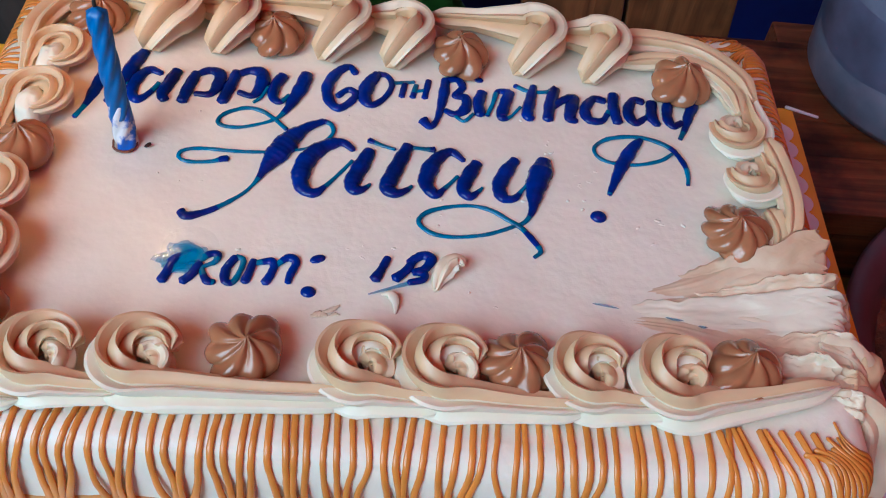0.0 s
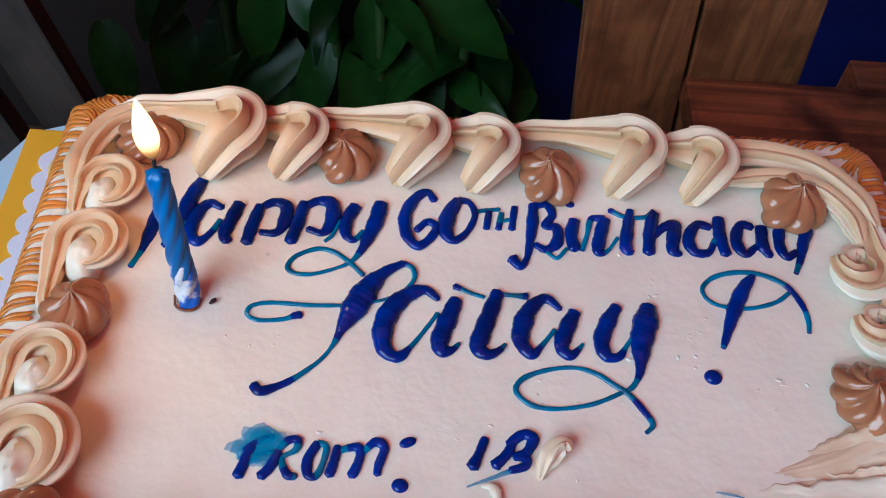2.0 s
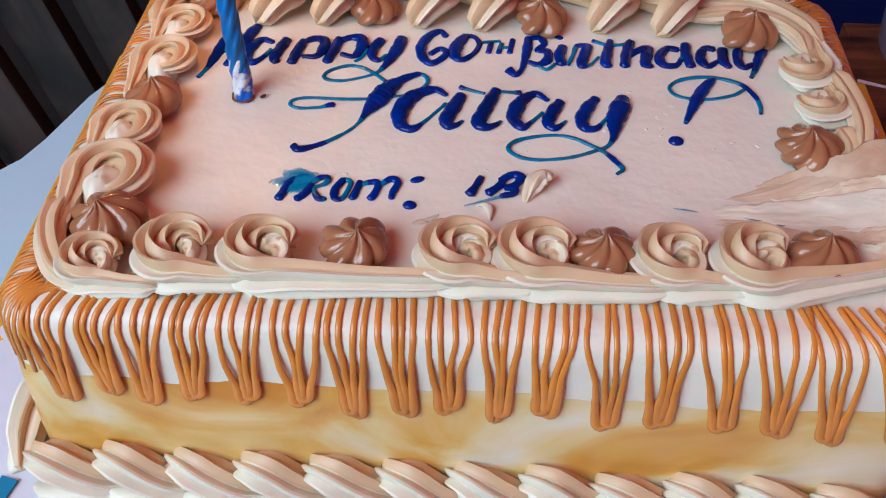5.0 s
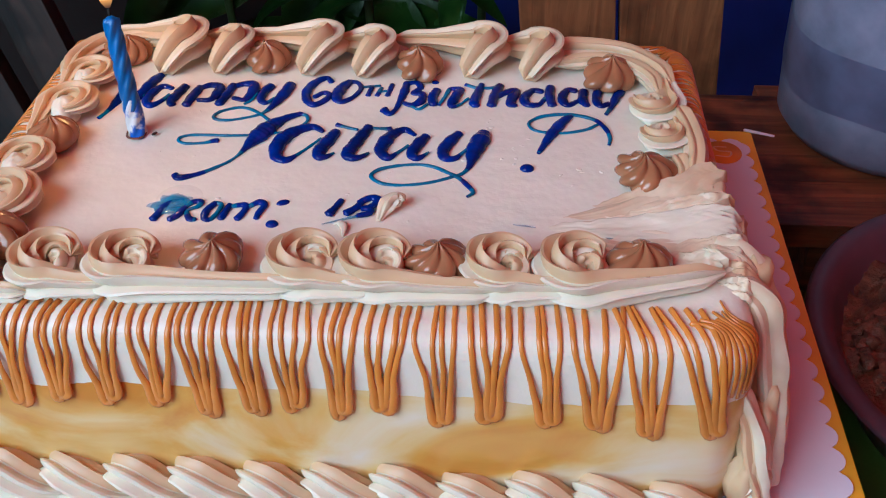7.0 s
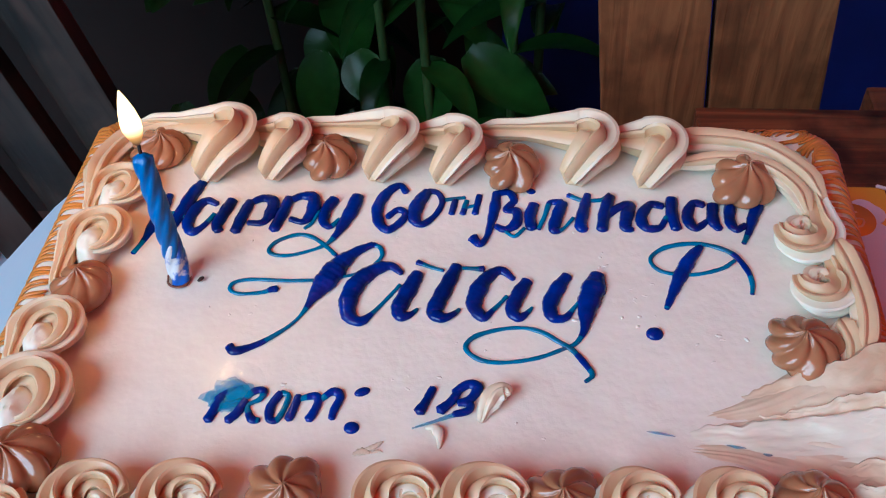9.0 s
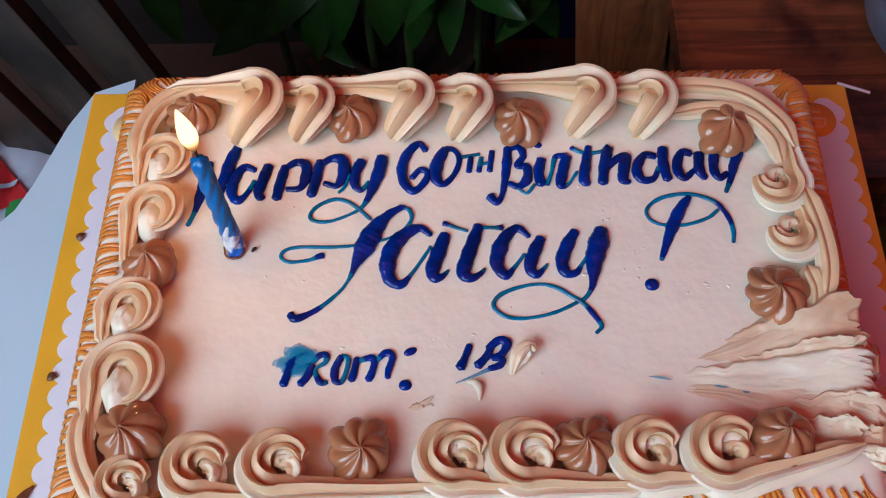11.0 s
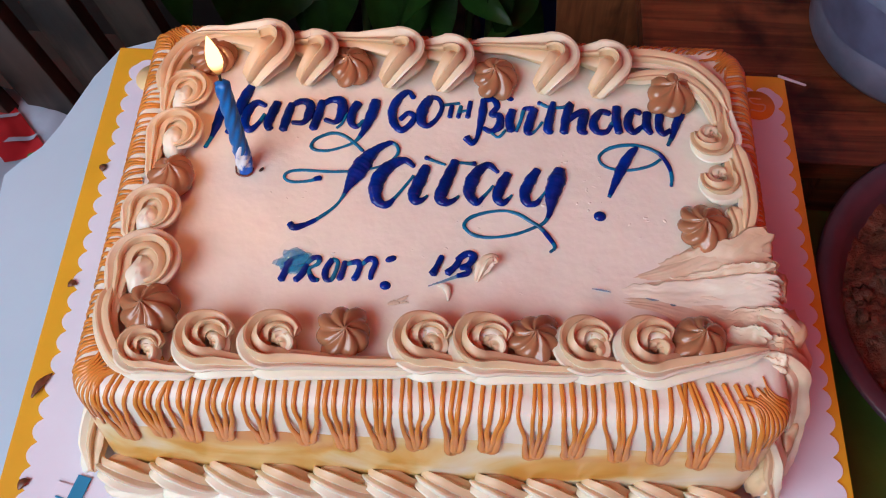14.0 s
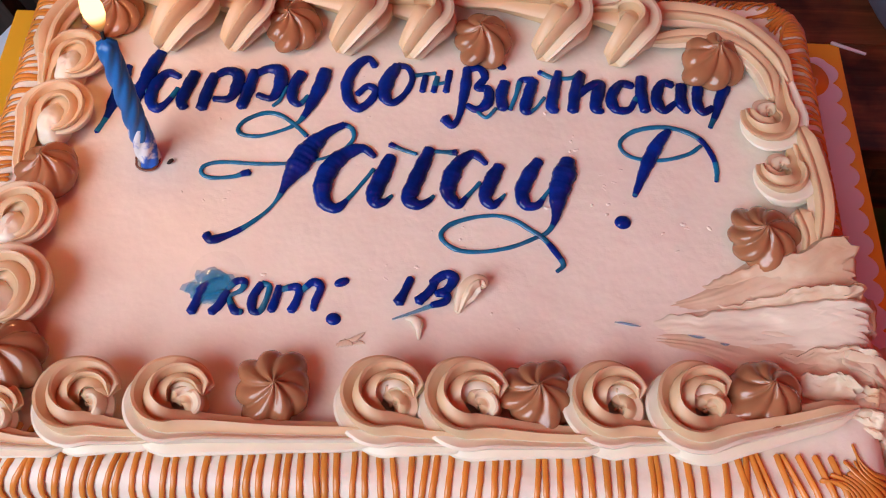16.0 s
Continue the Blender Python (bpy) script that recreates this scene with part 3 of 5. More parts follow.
rope_run([(0.1425, 0.010, Z - 0.002), (0.144, -0.002, Z - 0.002), (0.1405, -0.0125, Z - 0.003)], 0.0055, 0.004)
rope_run([(-0.147, 0.066, Z), (-0.146, 0.082, Z), (-0.139, 0.096, Z), (-0.126, 0.1025, Z), (-0.108, 0.1035, Z)], 0.0058, 0.006)
rope_run([(-0.148, -0.050, Z), (-0.1485, -0.064, Z), (-0.144, -0.077, Z - 0.001), (-0.136, -0.0865, Z - 0.002), (-0.12, -0.089, Z - 0.002)], 0.0062, 0.005)


def dollop(seed=0):
    """A star-tip dollop of soft caramel: uneven sagging lobes that close in a small bent point."""
    bm = bmesh.new()
    rnd = random.Random(seed)
    lobes, per = rnd.choice((7, 8, 8)), 10
    n = lobes * per
    size = [rnd.uniform(0.78, 1.18) for k in range(lobes)]
    deep = [rnd.uniform(0.75, 1.15) for k in range(lobes)]
    prof = ((0.94, 0.0), (1.07, 0.0014), (1.12, 0.0034), (1.06, 0.0058), (0.92, 0.0080), (0.72, 0.0098), (0.50, 0.0111), (0.30, 0.0121), (0.15, 0.0133), (0.05, 0.0146))
    ox, oy = rnd.uniform(-.0022, .0022), rnd.uniform(-.0022, .0022)
    spin = rnd.uniform(0.7, 1.5)
    rings = []
    for j, (r, z) in enumerate(prof):
        t = j / (len(prof) - 1)
        ring = []
        for k in range(n):
            w = k / per
            l0 = int(w + 0.5) % lobes
            c = abs(math.cos(math.pi * w))
            f = 1 - 0.19 * deep[l0] * (1 - c ** 1.1) * (1 - 0.2 * t)
            f *= 1 + (size[l0] - 1) * c * (1 - t)
            a = 2 * math.pi * k / n + spin * t ** 0.8
            zz = z * (1 - 0.10 * (1 - c) * min(1, 3 * t)) * (1 + 0.06 * math.sin(a + seed))
            ring.append((0.0121 * r * f * math.cos(a) + ox * t, 0.0121 * r * f * math.sin(a) + oy * t, zz))
        rings.append(ring)
    return loft(bm, rings)


for i, (x, y, s) in enumerate(((-0.1263, 0.0910, 0.95), (-0.0515, 0.0887, 0.95), (0.0256, 0.0862, 0.98), (0.1167, 0.0785, 1.02), (-0.1329, 0.0120, 1.0), (-0.1291, -0.0608, 1.06), (-0.0400, -0.0670, 1.0), (0.0462, -0.0665, 1.0), (0.1192, -0.0630, 1.03), (0.1284, -0.0015, 1.04))):
    o = part("dulce_star", dollop(i), DULCE, cake, "glossy brown dulce de leche star")
    o.matrix_basis = pose(x, y, TOP + (0.0030 if y < -0.06 else 0.0012), 4 * math.sin(i * 7), 4 * math.cos(i * 5), 37 * i) @ Matrix.Diagonal((s, s, s * 0.86, 1))

# caramel drizzle: zigzags that cross the rim and hang down the sides
def on_rim(s, d):
    """A point d metres down a side from the inner border: first across the shoulder, then down. s: 0..1 round, as (side, along)."""
    side, u = s
    flat = (0.020, 0.013, 0.019, 0.013)[side]
    if side == 0:
        x, ny, nx = u, -1, 0
    elif side == 2:
        x, ny, nx = u, 1, 0
    else:
        x, ny, nx = u, 0, (1 if side == 1 else -1)
    half = HY if side in (0, 2) else HX
    if d < flat - 0.009:
        o, z = half - flat + d, TOP + 0.0006 + 0.0010 * max(0.0, 1 - (flat - d) / 0.03)
    elif d < flat + 0.006:
        a = (d - (flat - 0.009)) / 0.015 * math.pi / 2
        o, z = half - 0.0090 + 0.0092 * math.sin(a), TOP - 0.0080 + 0.0092 * math.cos(a)
    else:
        o, z = half + 0.0002 + 0.0016 * min(1.0, (d - flat - 0.006) / 0.010), TOP - 0.008 - (d - flat - 0.006)
    return (x, ny * o, z) if ny else (nx * o, x, z)


random.seed(11)


def drizzle(side, u0, pitch, deep, skew):
    """One hanging group: four strands from the border that close in two narrow loops."""
    flat = (0.020, 0.013, 0.019, 0.013)[side]
    pts = []
    lean = 0.008 * max(-1, min(1, -u0 / 0.13)) ** 3 + random.uniform(-0.001, 0.001)
    fat = random.uniform(0.95, 1.2)
    ends = random.choice((0.93, 0.96, 1.04))
    for i in range(4):
        top_u = u0 + (i + 0.5) * pitch / 4
        bot_u = u0 + pitch * (0.50 + (-0.155, -0.02, 0.02, 0.15)[i]) + skew
        top_u += random.uniform(-.0013, .0013)
        lean += random.uniform(-.0016, .0016)
        bow = random.uniform(-.0012, .0012)
        run = [(top_u + lean, 0.010 if side == 2 else 0.0), (top_u + lean * 0.5, flat * (0.75 if side == 2 else 0.5)), (top_u, flat), (top_u * 0.57 + bot_u * 0.43 + bow, flat + deep * 0.40), (top_u * 0.24 + bot_u * 0.76, flat + deep * 0.75), (bot_u, flat + deep * (1 if i in (0, 1) else ends))]
        pts += run if i % 2 == 0 else run[::-1]
    bm = bmesh.new()
    n = {0: (0, -1, 0.5), 2: (0, 1, 0.5), 1: (1, 0, 0.5), 3: (-1, 0, 0.5)}[side]
    for half in (pts[:12], pts[12:]):
        dense = [(u + random.uniform(-.0001, .0001), d) for u, d in spline(half, 4)]
        path = [on_rim((side, u), max(0.0, d)) for u, d in dense]
        rad = [0.00088 * fat + 0.0012 * min(1, d / (flat + deep)) ** 5 + 0.00012 * random.random() for u, d in dense]
        sweep(bm, path, rad, circle(8), up=n, flat=0.42)
    return part("drizzle", leaned(bm), CARAMEL, cake)


def drizzle_side(side, a, b, pitch, deep):
    u = a
    while u < b - pitch * 0.6:
        p = pitch * random.uniform(0.86, 1.14)
        drizzle(side, u, p, deep * random.uniform(0.85, 1.1), random.uniform(-0.0016, 0.0026) + (0.010 * max(0, u / 0.15) ** 3 if side == 0 else 0))
        u += p


drizzle_side(0, -0.150, 0.156, 0.0174, 0.0325)
drizzle_side(1, -0.008, 0.098, 0.0102, 0.024)
drizzle_side(2, -0.150, 0.150, 0.0112, 0.024)
drizzle_side(3, -0.095, 0.098, 0.0106, 0.024)
# corners: strands that fan out
for cx, cy, a0 in ((HX - 0.016, -HY + 0.016, -90), (HX - 0.016, HY - 0.016, 0), (-HX + 0.016, HY - 0.016, 90), (-HX + 0.016, -HY + 0.016, 180)):
    for k in range(9):
        a = radians(a0 + 4 + 10.2 * k)
        c, s = math.cos(a), math.sin(a)
        back = random.uniform(0.7, 1.0)
        q = [(cx + c * r, cy + s * r, z) for r, z in ((0.006, TOP + 0.0012), (0.0085, TOP + 0.0008), (0.0135, TOP - 0.0022), (0.0163, TOP - 0.0095), (0.0163, TOP - 0.018 - 0.012 * random.random()))]
        q = [(cx + c * 0.013 - math.copysign(0.012 * back, cx), cy + s * 0.013 - math.copysign(0.011 * back, cy), TOP + 0.0011), (cx + c * 0.0085 - math.copysign(0.005 * back, cx), cy + s * 0.0085 - math.copysign(0.0045 * back, cy), TOP + 0.0014)] + q[1:]
        p = spline(q, 4)
        part("drizzle", leaned(sweep(bmesh.new(), p, [0.0008 + 0.0005 * random.random()] * len(p), circle(7), up=(c, s, 0.5), flat=0.5)), CARAMEL, cake)


# shells along the foot of the cake
def shell(seed):
    """A leaning shell: it swells at its upper left and is drawn out thin towards the lower right, under the next one."""
    k = 1 + 0.07 * math.sin(seed * 2.7)
    p = spline([(-0.0135, 0.0012, 0.0105), (-0.0108, -0.0008, 0.0150), (-0.0050, -0.0028, 0.0142 * k), (0.0025, -0.0042, 0.0098), (0.0095, -0.0040, 0.0056), (0.0170, -0.0022, 0.0032)], 7)
    rad = np.interp(np.linspace(0, 1, len(p)), [0, 0.12, 0.36, 0.7, 1], [0.0032, 0.0060, 0.0084, 0.0076, 0.0034])
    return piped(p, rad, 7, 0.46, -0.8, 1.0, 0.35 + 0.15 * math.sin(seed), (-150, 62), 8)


def shell_foot(seed):
    """The cream that the shell presses out on to the board: a low ragged lip."""
    bm = bmesh.new()
    bmesh.ops.create_icosphere(bm, subdivisions=3, radius=1)
    for v in bm.verts:
        f = 1 + 0.28 * noise.noise(v.co * 1.3 + Vector((seed * 3.1, 0, 0)))
        v.co = Vector((0.002 + v.co.x * f * 0.0165, -0.0060 + v.co.y * f * 0.0062, max(-0.0024, 0.0010 + v.co.z * f * 0.0036 - 0.08 * v.co.x * 0.0165)))
    return bm


SHELLS = [part("shell", shell(i), CREAM, cake, sharp=32) for i in range(4)]
for _o in SHELLS:
    _o.data.materials.append(WHITECREAM)
RIBS = [part("shell_foot", shell_foot(i), WHITECREAM, cake) for i in range(4)]
_k = 0
for side, n, half, off in ((0, 12, HX, HY), (1, 8, HY, HX), (2, 12, HX, HY), (3, 8, HY, HX)):
    for i in range(n):
        u = -half + 0.004 + (2 * half - 0.008) * (i + 0.5) / n
        rot = (0, 90, 180, 270)[side]
        a = radians(rot)
        x, y = u, -(off + 0.004)
        for first, nm in ((SHELLS, "shell"), (RIBS, "shell_foot")):
            o = first[_k] if _k < 4 else new(nm, first[(_k * 7) % 4].data)
            o.parent = cake
            o.matrix_basis = pose(x * math.cos(a) - y * math.sin(a), x * math.sin(a) + y * math.cos(a), BASE + 0.003, 0, 3 * math.sin(_k * 3.1), rot + 3 * math.cos(_k * 1.7)) @ Matrix.Diagonal((1.14, 1.08, 1.0 + 0.07 * math.sin(_k * 2.1), 1))
        _k += 1

# ---- lettering, piped in blue gel; strokes as (x, y, width) in millimetres from each letter's corner ----
LETTERS = {}
LETTERS['H'] = ((-121.1, 35.0), [
    [(6.2, 32.6, 2.6), (5.0, 24.4, 4.1), (3.4, 14.0, 3.5), (2.3, 7.2, 1.9), (0.0, 0.0, 1.6)],
    [(18.0, 40.8, 3.5), (15.5, 32.9, 4.7), (13.2, 22.3, 4.1), (10.0, 9.8, 2.6)],
    [(4.6, 19.2, 1.7), (11.1, 22.5, 1.8), (16.0, 20.3, 1.7)],
])
LETTERS['a'] = ((-103.5, 47.5), [
    [(9.6, 15.8, 2.3), (4.7, 17.4, 2.9), (1.0, 12.4, 4.0), (0.0, 4.4, 3.7), (3.2, 0.0, 3.1), (7.0, 3.9, 2.0), (9.7, 10.2, 1.7)],
    [(15.4, 18.1, 3.8), (13.6, 11.0, 4.1), (12.1, 4.1, 3.7), (13.7, 0.7, 2.8)],
])
LETTERS['p'] = ((-83.2, 48.1), [
    [(2.8, 17.1, 3.2), (1.3, 9.0, 3.8), (0.0, 0.0, 3.4)],
    [(2.3, 15.6, 2.0), (7.5, 19.0, 2.9), (12.1, 17.4, 3.7), (12.4, 11.1, 4.0), (10.1, 5.4, 2.5), (4.3, 4.9, 2.1)],
])
LETTERS['pp'] = ((-67.9, 49.6), [
    [(3.2, 18.2, 3.2), (1.8, 8.7, 3.8), (0.0, 0.0, 3.4)],
    [(3.1, 16.1, 2.1), (8.1, 19.4, 3.0), (13.1, 18.5, 4.1), (14.0, 11.8, 4.3), (11.3, 5.2, 2.5), (5.5, 6.4, 2.0)],
])
LETTERS['y'] = ((-67.5, 36.4), [
    [(21.5, 31.3, 3.8), (19.1, 25.2, 3.7), (19.0, 18.6, 3.2), (22.1, 16.0, 2.0), (25.2, 20.2, 1.4)],
    [(30.7, 33.4, 4.1), (29.5, 25.6, 4.6), (27.1, 17.5, 3.7), (25.2, 12.0, 2.3), (22.2, 6.8, 1.4), (17.3, 3.3, 1.1), (9.1, 0.0, 1.2), (2.3, 0.1, 1.4), (0.0, 3.0, 1.4), (2.7, 7.5, 1.4), (9.6, 11.1, 1.5), (15.9, 10.0, 1.5), (21.7, 5.7, 1.4), (26.6, 0.9, 1.4)],
    [(11.8, 14.6, 1.1), (14.4, 17.8, 1.1), (16.3, 24.1, 1.1)],
])
LETTERS['6'] = ((-27.7, 51.4), [
    [(10.6, 21.5, 2.3), (7.5, 25.3, 2.4), (2.8, 20.9, 3.5), (0.0, 12.7, 3.8), (1.3, 4.3, 3.4), (5.3, 0.0, 2.8), (9.7, 3.9, 2.6), (11.5, 9.2, 2.3), (8.2, 11.2, 2.3), (4.4, 6.9, 2.1)],
])
LETTERS['0'] = ((-12.4, 54.9), [
    [(4.1, 19.0, 3.2), (0.6, 11.4, 4.7), (0.0, 3.4, 4.0), (3.3, 0.0, 2.6), (8.0, 5.0, 2.0), (10.4, 12.8, 2.0), (8.2, 18.1, 2.0), (4.1, 19.0, 2.3)],
])
LETTERS['t_sup'] = ((-1.5, 61.2), [
    [(0.0, 7.9, 1.5), (4.4, 8.8, 1.4), (8.5, 9.6, 1.5)],
    [(4.7, 8.1, 2.0), (3.7, 0.0, 2.1)],
])
LETTERS['h_sup'] = ((6.6, 61.3), [
    [(1.3, 7.8, 1.7), (0.0, 0.0, 2.0)],
    [(6.2, 11.1, 2.1), (4.9, 0.2, 2.0)],
    [(0.2, 3.5, 1.2), (5.4, 5.4, 1.2)],
])
LETTERS['B'] = ((11.4, 45.1), [
    [(8.4, 29.0, 2.7), (7.9, 20.5, 3.5), (6.8, 11.7, 2.6), (5.4, 3.8, 1.9), (2.9, 0.0, 2.5), (0.0, 3.3, 3.4)],
    [(8.4, 28.3, 2.3), (13.3, 29.2, 2.6), (15.4, 24.6, 2.6), (12.5, 19.2, 2.4), (16.8, 18.3, 2.9), (16.6, 11.7, 3.5), (12.6, 8.1, 2.5), (8.5, 10.1, 2.0)],
    [(12.6, 7.1, 1.1), (16.3, 4.5, 1.2), (20.0, 9.1, 1.2)],
])
LETTERS['i'] = ((33.2, 53.9), [
    [(1.7, 13.6, 3.5), (0.2, 6.9, 3.7), (1.1, 0.0, 3.4)],
    [(0.0, 21.7, 3.2), (0.6, 21.4, 3.2)],
])
LETTERS['r'] = ((36.9, 53.7), [
    [(0.0, 0.0, 1.5), (2.3, 7.3, 1.4), (4.1, 14.7, 2.0), (6.8, 15.5, 2.3), (9.1, 15.2, 2.9)],
    [(9.4, 15.2, 3.5), (7.2, 7.4, 3.8), (6.0, 0.1, 3.4), (9.4, 0.6, 1.2), (13.6, 6.9, 1.1)],
])
LETTERS['t'] = ((48.4, 53.9), [
    [(7.9, 20.3, 2.4), (6.5, 12.8, 3.5), (4.9, 3.0, 3.7), (6.5, 0.0, 2.6)],
    [(0.0, 19.7, 2.0), (5.5, 17.0, 1.5), (12.8, 17.3, 1.5), (16.9, 20.2, 2.1)],
])
LETTERS['h'] = ((61.5, 54.5), [
    [(3.8, 18.9, 3.5), (1.5, 10.7, 3.8), (0.0, 0.0, 3.4)],
    [(1.4, 6.6, 2.0), (5.9, 11.9, 2.9), (11.2, 13.9, 3.5), (9.8, 7.5, 4.1), (9.2, 2.0, 3.5), (11.8, 0.3, 2.0)],
])
LETTERS['d'] = ((77.0, 56.1), [
    [(8.7, 12.3, 2.6), (3.8, 12.9, 2.9), (0.0, 6.1, 3.7), (1.5, 0.3, 3.2), (6.7, 0.4, 2.3), (9.9, 6.4, 1.7)],
    [(12.5, 16.7, 3.5), (12.0, 8.2, 3.8), (13.2, 0.0, 3.2)],
])
LETTERS['aa'] = ((94.9, 56.6), [
    [(6.9, 13.1, 2.6), (2.6, 13.6, 2.9), (0.0, 6.2, 3.7), (2.5, 0.4, 2.9), (7.7, 4.7, 1.7)],
    [(10.4, 13.2, 3.5), (9.7, 4.8, 3.7), (11.7, 0.0, 2.6)],
])
LETTERS['yy'] = ((111.0, 49.4), [
    [(0.9, 19.9, 3.5), (0.0, 12.2, 3.4), (1.9, 7.4, 2.8), (5.8, 9.9, 2.0)],
    [(12.0, 20.9, 3.8), (9.1, 14.2, 3.5), (7.1, 7.6, 2.3), (3.8, 0.0, 1.5)],
])
LETTERS['T'] = ((-78.5, -9.8), [
    [(51.4, 53.2, 2.5), (45.4, 49.3, 3.7), (40.6, 43.5, 6.5), (37.7, 37.8, 8.1), (34.8, 31.2, 7.0), (32.2, 25.1, 3.4), (29.7, 18.3, 1.4), (25.8, 12.0, 1.3), (18.3, 4.9, 1.9), (11.9, 1.1, 2.6), (8.0, 0.0, 3.3), (5.8, 2.1, 2.7)],
    [(51.4, 53.2, 2.0), (54.6, 51.3, 1.7), (55.4, 46.7, 1.4), (51.5, 40.9, 1.4), (44.7, 37.1, 1.1), (37.8, 35.6, 1.1)],
    [(32.9, 34.1, 1.2), (21.2, 33.4, 1.4), (7.2, 33.6, 1.4), (1.0, 31.8, 1.4), (0.0, 28.5, 1.4), (3.8, 26.4, 1.4), (12.0, 27.3, 1.4), (16.0, 29.0, 2.3), (18.0, 29.4, 2.3)],
])
LETTERS['Ta'] = ((-32.7, 5.5), [
    [(18.4, 23.7, 2.0), (13.5, 27.2, 3.4), (7.2, 24.3, 5.3), (2.2, 18.0, 6.4), (0.0, 9.9, 6.1), (1.2, 2.6, 4.7), (5.8, 0.0, 3.6), (10.2, 4.8, 1.6), (14.8, 12.0, 1.4), (18.4, 18.2, 1.4)],
    [(24.6, 24.2, 3.9), (22.3, 17.0, 5.5), (19.4, 7.6, 5.5), (20.1, 3.2, 4.1), (23.4, 3.7, 2.5), (26.1, 6.6, 1.1)],
])
LETTERS['Tt'] = ((-8.9, 8.3), [
    [(15.3, 25.2, 3.9), (12.9, 17.9, 5.0), (9.8, 8.2, 5.5), (8.4, 2.1, 4.9), (12.0, 0.0, 3.6), (15.5, 1.7, 2.2), (17.7, 4.3, 1.1)],
    [(0.0, 26.7, 2.2), (5.7, 24.2, 1.4), (10.3, 22.7, 1.4)],
    [(17.0, 24.3, 1.4), (22.6, 24.1, 1.7), (25.4, 24.2, 2.6)],
])
LETTERS['Taa'] = ((14.0, 9.4), [
    [(14.0, 18.6, 2.0), (9.0, 22.7, 3.3), (3.9, 18.6, 4.7), (1.0, 12.3, 5.9), (0.0, 4.9, 4.9), (3.6, 0.0, 3.6), (7.1, 3.6, 1.7), (11.8, 10.1, 1.4)],
    [(19.0, 17.8, 3.9), (16.0, 11.2, 5.0), (13.8, 3.5, 4.4), (16.5, 0.4, 3.2), (19.3, 2.7, 1.9), (21.2, 5.3, 0.8)],
])
LETTERS['Ty'] = ((12.1, -17.2), [
    [(35.8, 47.8, 3.4), (32.3, 41.5, 5.0), (29.4, 33.4, 4.9), (30.7, 27.7, 3.9), (34.9, 27.5, 2.7), (38.0, 32.1, 1.4), (41.1, 36.9, 1.1)],
    [(47.0, 48.8, 4.4), (45.7, 42.9, 7.5), (43.2, 33.8, 6.7), (42.2, 25.9, 3.8), (41.3, 21.2, 2.2), (38.7, 16.5, 1.6), (34.6, 13.9, 1.4), (25.1, 9.3, 1.4), (14.3, 6.9, 1.3), (6.3, 7.2, 1.6), (1.4, 10.1, 1.6), (0.0, 13.7, 1.6), (3.4, 17.8, 1.7), (11.6, 21.2, 1.4), (19.8, 22.4, 1.3), (26.6, 20.7, 1.7), (32.0, 17.2, 1.7), (37.3, 13.4, 1.8), (41.7, 7.5, 2.1), (44.0, 3.0, 1.6), (41.6, 0.0, 1.3)],
])
LETTERS['!'] = ((78.2, 4.8), [
    [(20.3, 42.3, 2.3), (16.2, 36.8, 4.3), (12.1, 28.8, 4.8), (8.8, 20.8, 3.4), (5.2, 11.4, 1.7)],
    [(32.2, 35.7, 1.4), (26.8, 31.5, 1.5), (16.8, 28.3, 1.4), (7.0, 28.6, 1.4), (2.1, 31.4, 1.4), (1.2, 36.0, 1.4), (6.3, 40.9, 1.7), (15.0, 43.5, 1.7), (23.5, 43.1, 1.7), (31.7, 39.0, 1.9), (36.1, 31.5, 2.0), (37.2, 25.0, 1.7), (36.5, 19.5, 1.4)],
    [(0.0, 0.0, 5.4), (0.5, 0.0, 5.5)],
])
LETTERS['F'] = ((-73.0, -39.0), [
    [(3.4, 9.7, 2.9), (1.8, 5.5, 2.9), (0.0, 0.0, 2.6)],
    [(0.9, 8.4, 2.1), (5.6, 12.1, 2.4), (9.4, 13.3, 2.1)],
    [(2.1, 7.0, 1.3), (6.8, 7.7, 1.0), (9.9, 8.7, 1.0)],
])
LETTERS['R'] = ((-66.2, -38.7), [
    [(4.7, 8.4, 2.1), (2.6, 3.2, 2.7), (0.0, 0.0, 2.4)],
    [(4.4, 9.0, 1.5), (7.2, 12.3, 2.1), (10.1, 12.4, 2.1), (9.6, 9.2, 1.6), (5.9, 6.2, 1.3), (8.0, 1.3, 2.4), (10.9, 0.6, 1.5)],
])
LETTERS['o'] = ((-52.4, -37.4), [
    [(2.5, 10.7, 2.1), (0.0, 5.1, 2.6), (0.5, 0.2, 2.3), (3.1, 0.0, 1.8), (4.8, 4.7, 1.6), (5.2, 9.6, 1.6), (2.5, 10.7, 1.9)],
])
LETTERS['m'] = ((-45.6, -37.2), [
    [(2.1, 9.6, 2.1), (0.8, 2.9, 2.4), (0.0, 0.0, 2.3)],
    [(1.9, 8.1, 1.3), (7.4, 9.7, 2.4), (9.1, 7.7, 2.2), (7.9, 2.5, 2.4), (6.7, 0.2, 2.3)],
    [(8.9, 7.2, 1.3), (13.3, 11.7, 2.4), (16.3, 10.0, 2.3), (14.9, 4.2, 2.1), (14.6, 1.0, 1.9)],
])
LETTERS[':'] = ((-24.1, -39.1), [
    [(1.1, 13.6, 3.4), (2.9, 15.1, 3.2)],
    [(0.0, 0.0, 4.5), (0.6, 0.0, 4.5)],
])
LETTERS['one'] = ((-1.9, -32.1), [
    [(4.0, 10.0, 1.6), (2.0, 4.4, 1.8), (0.0, 0.0, 2.3)],
])
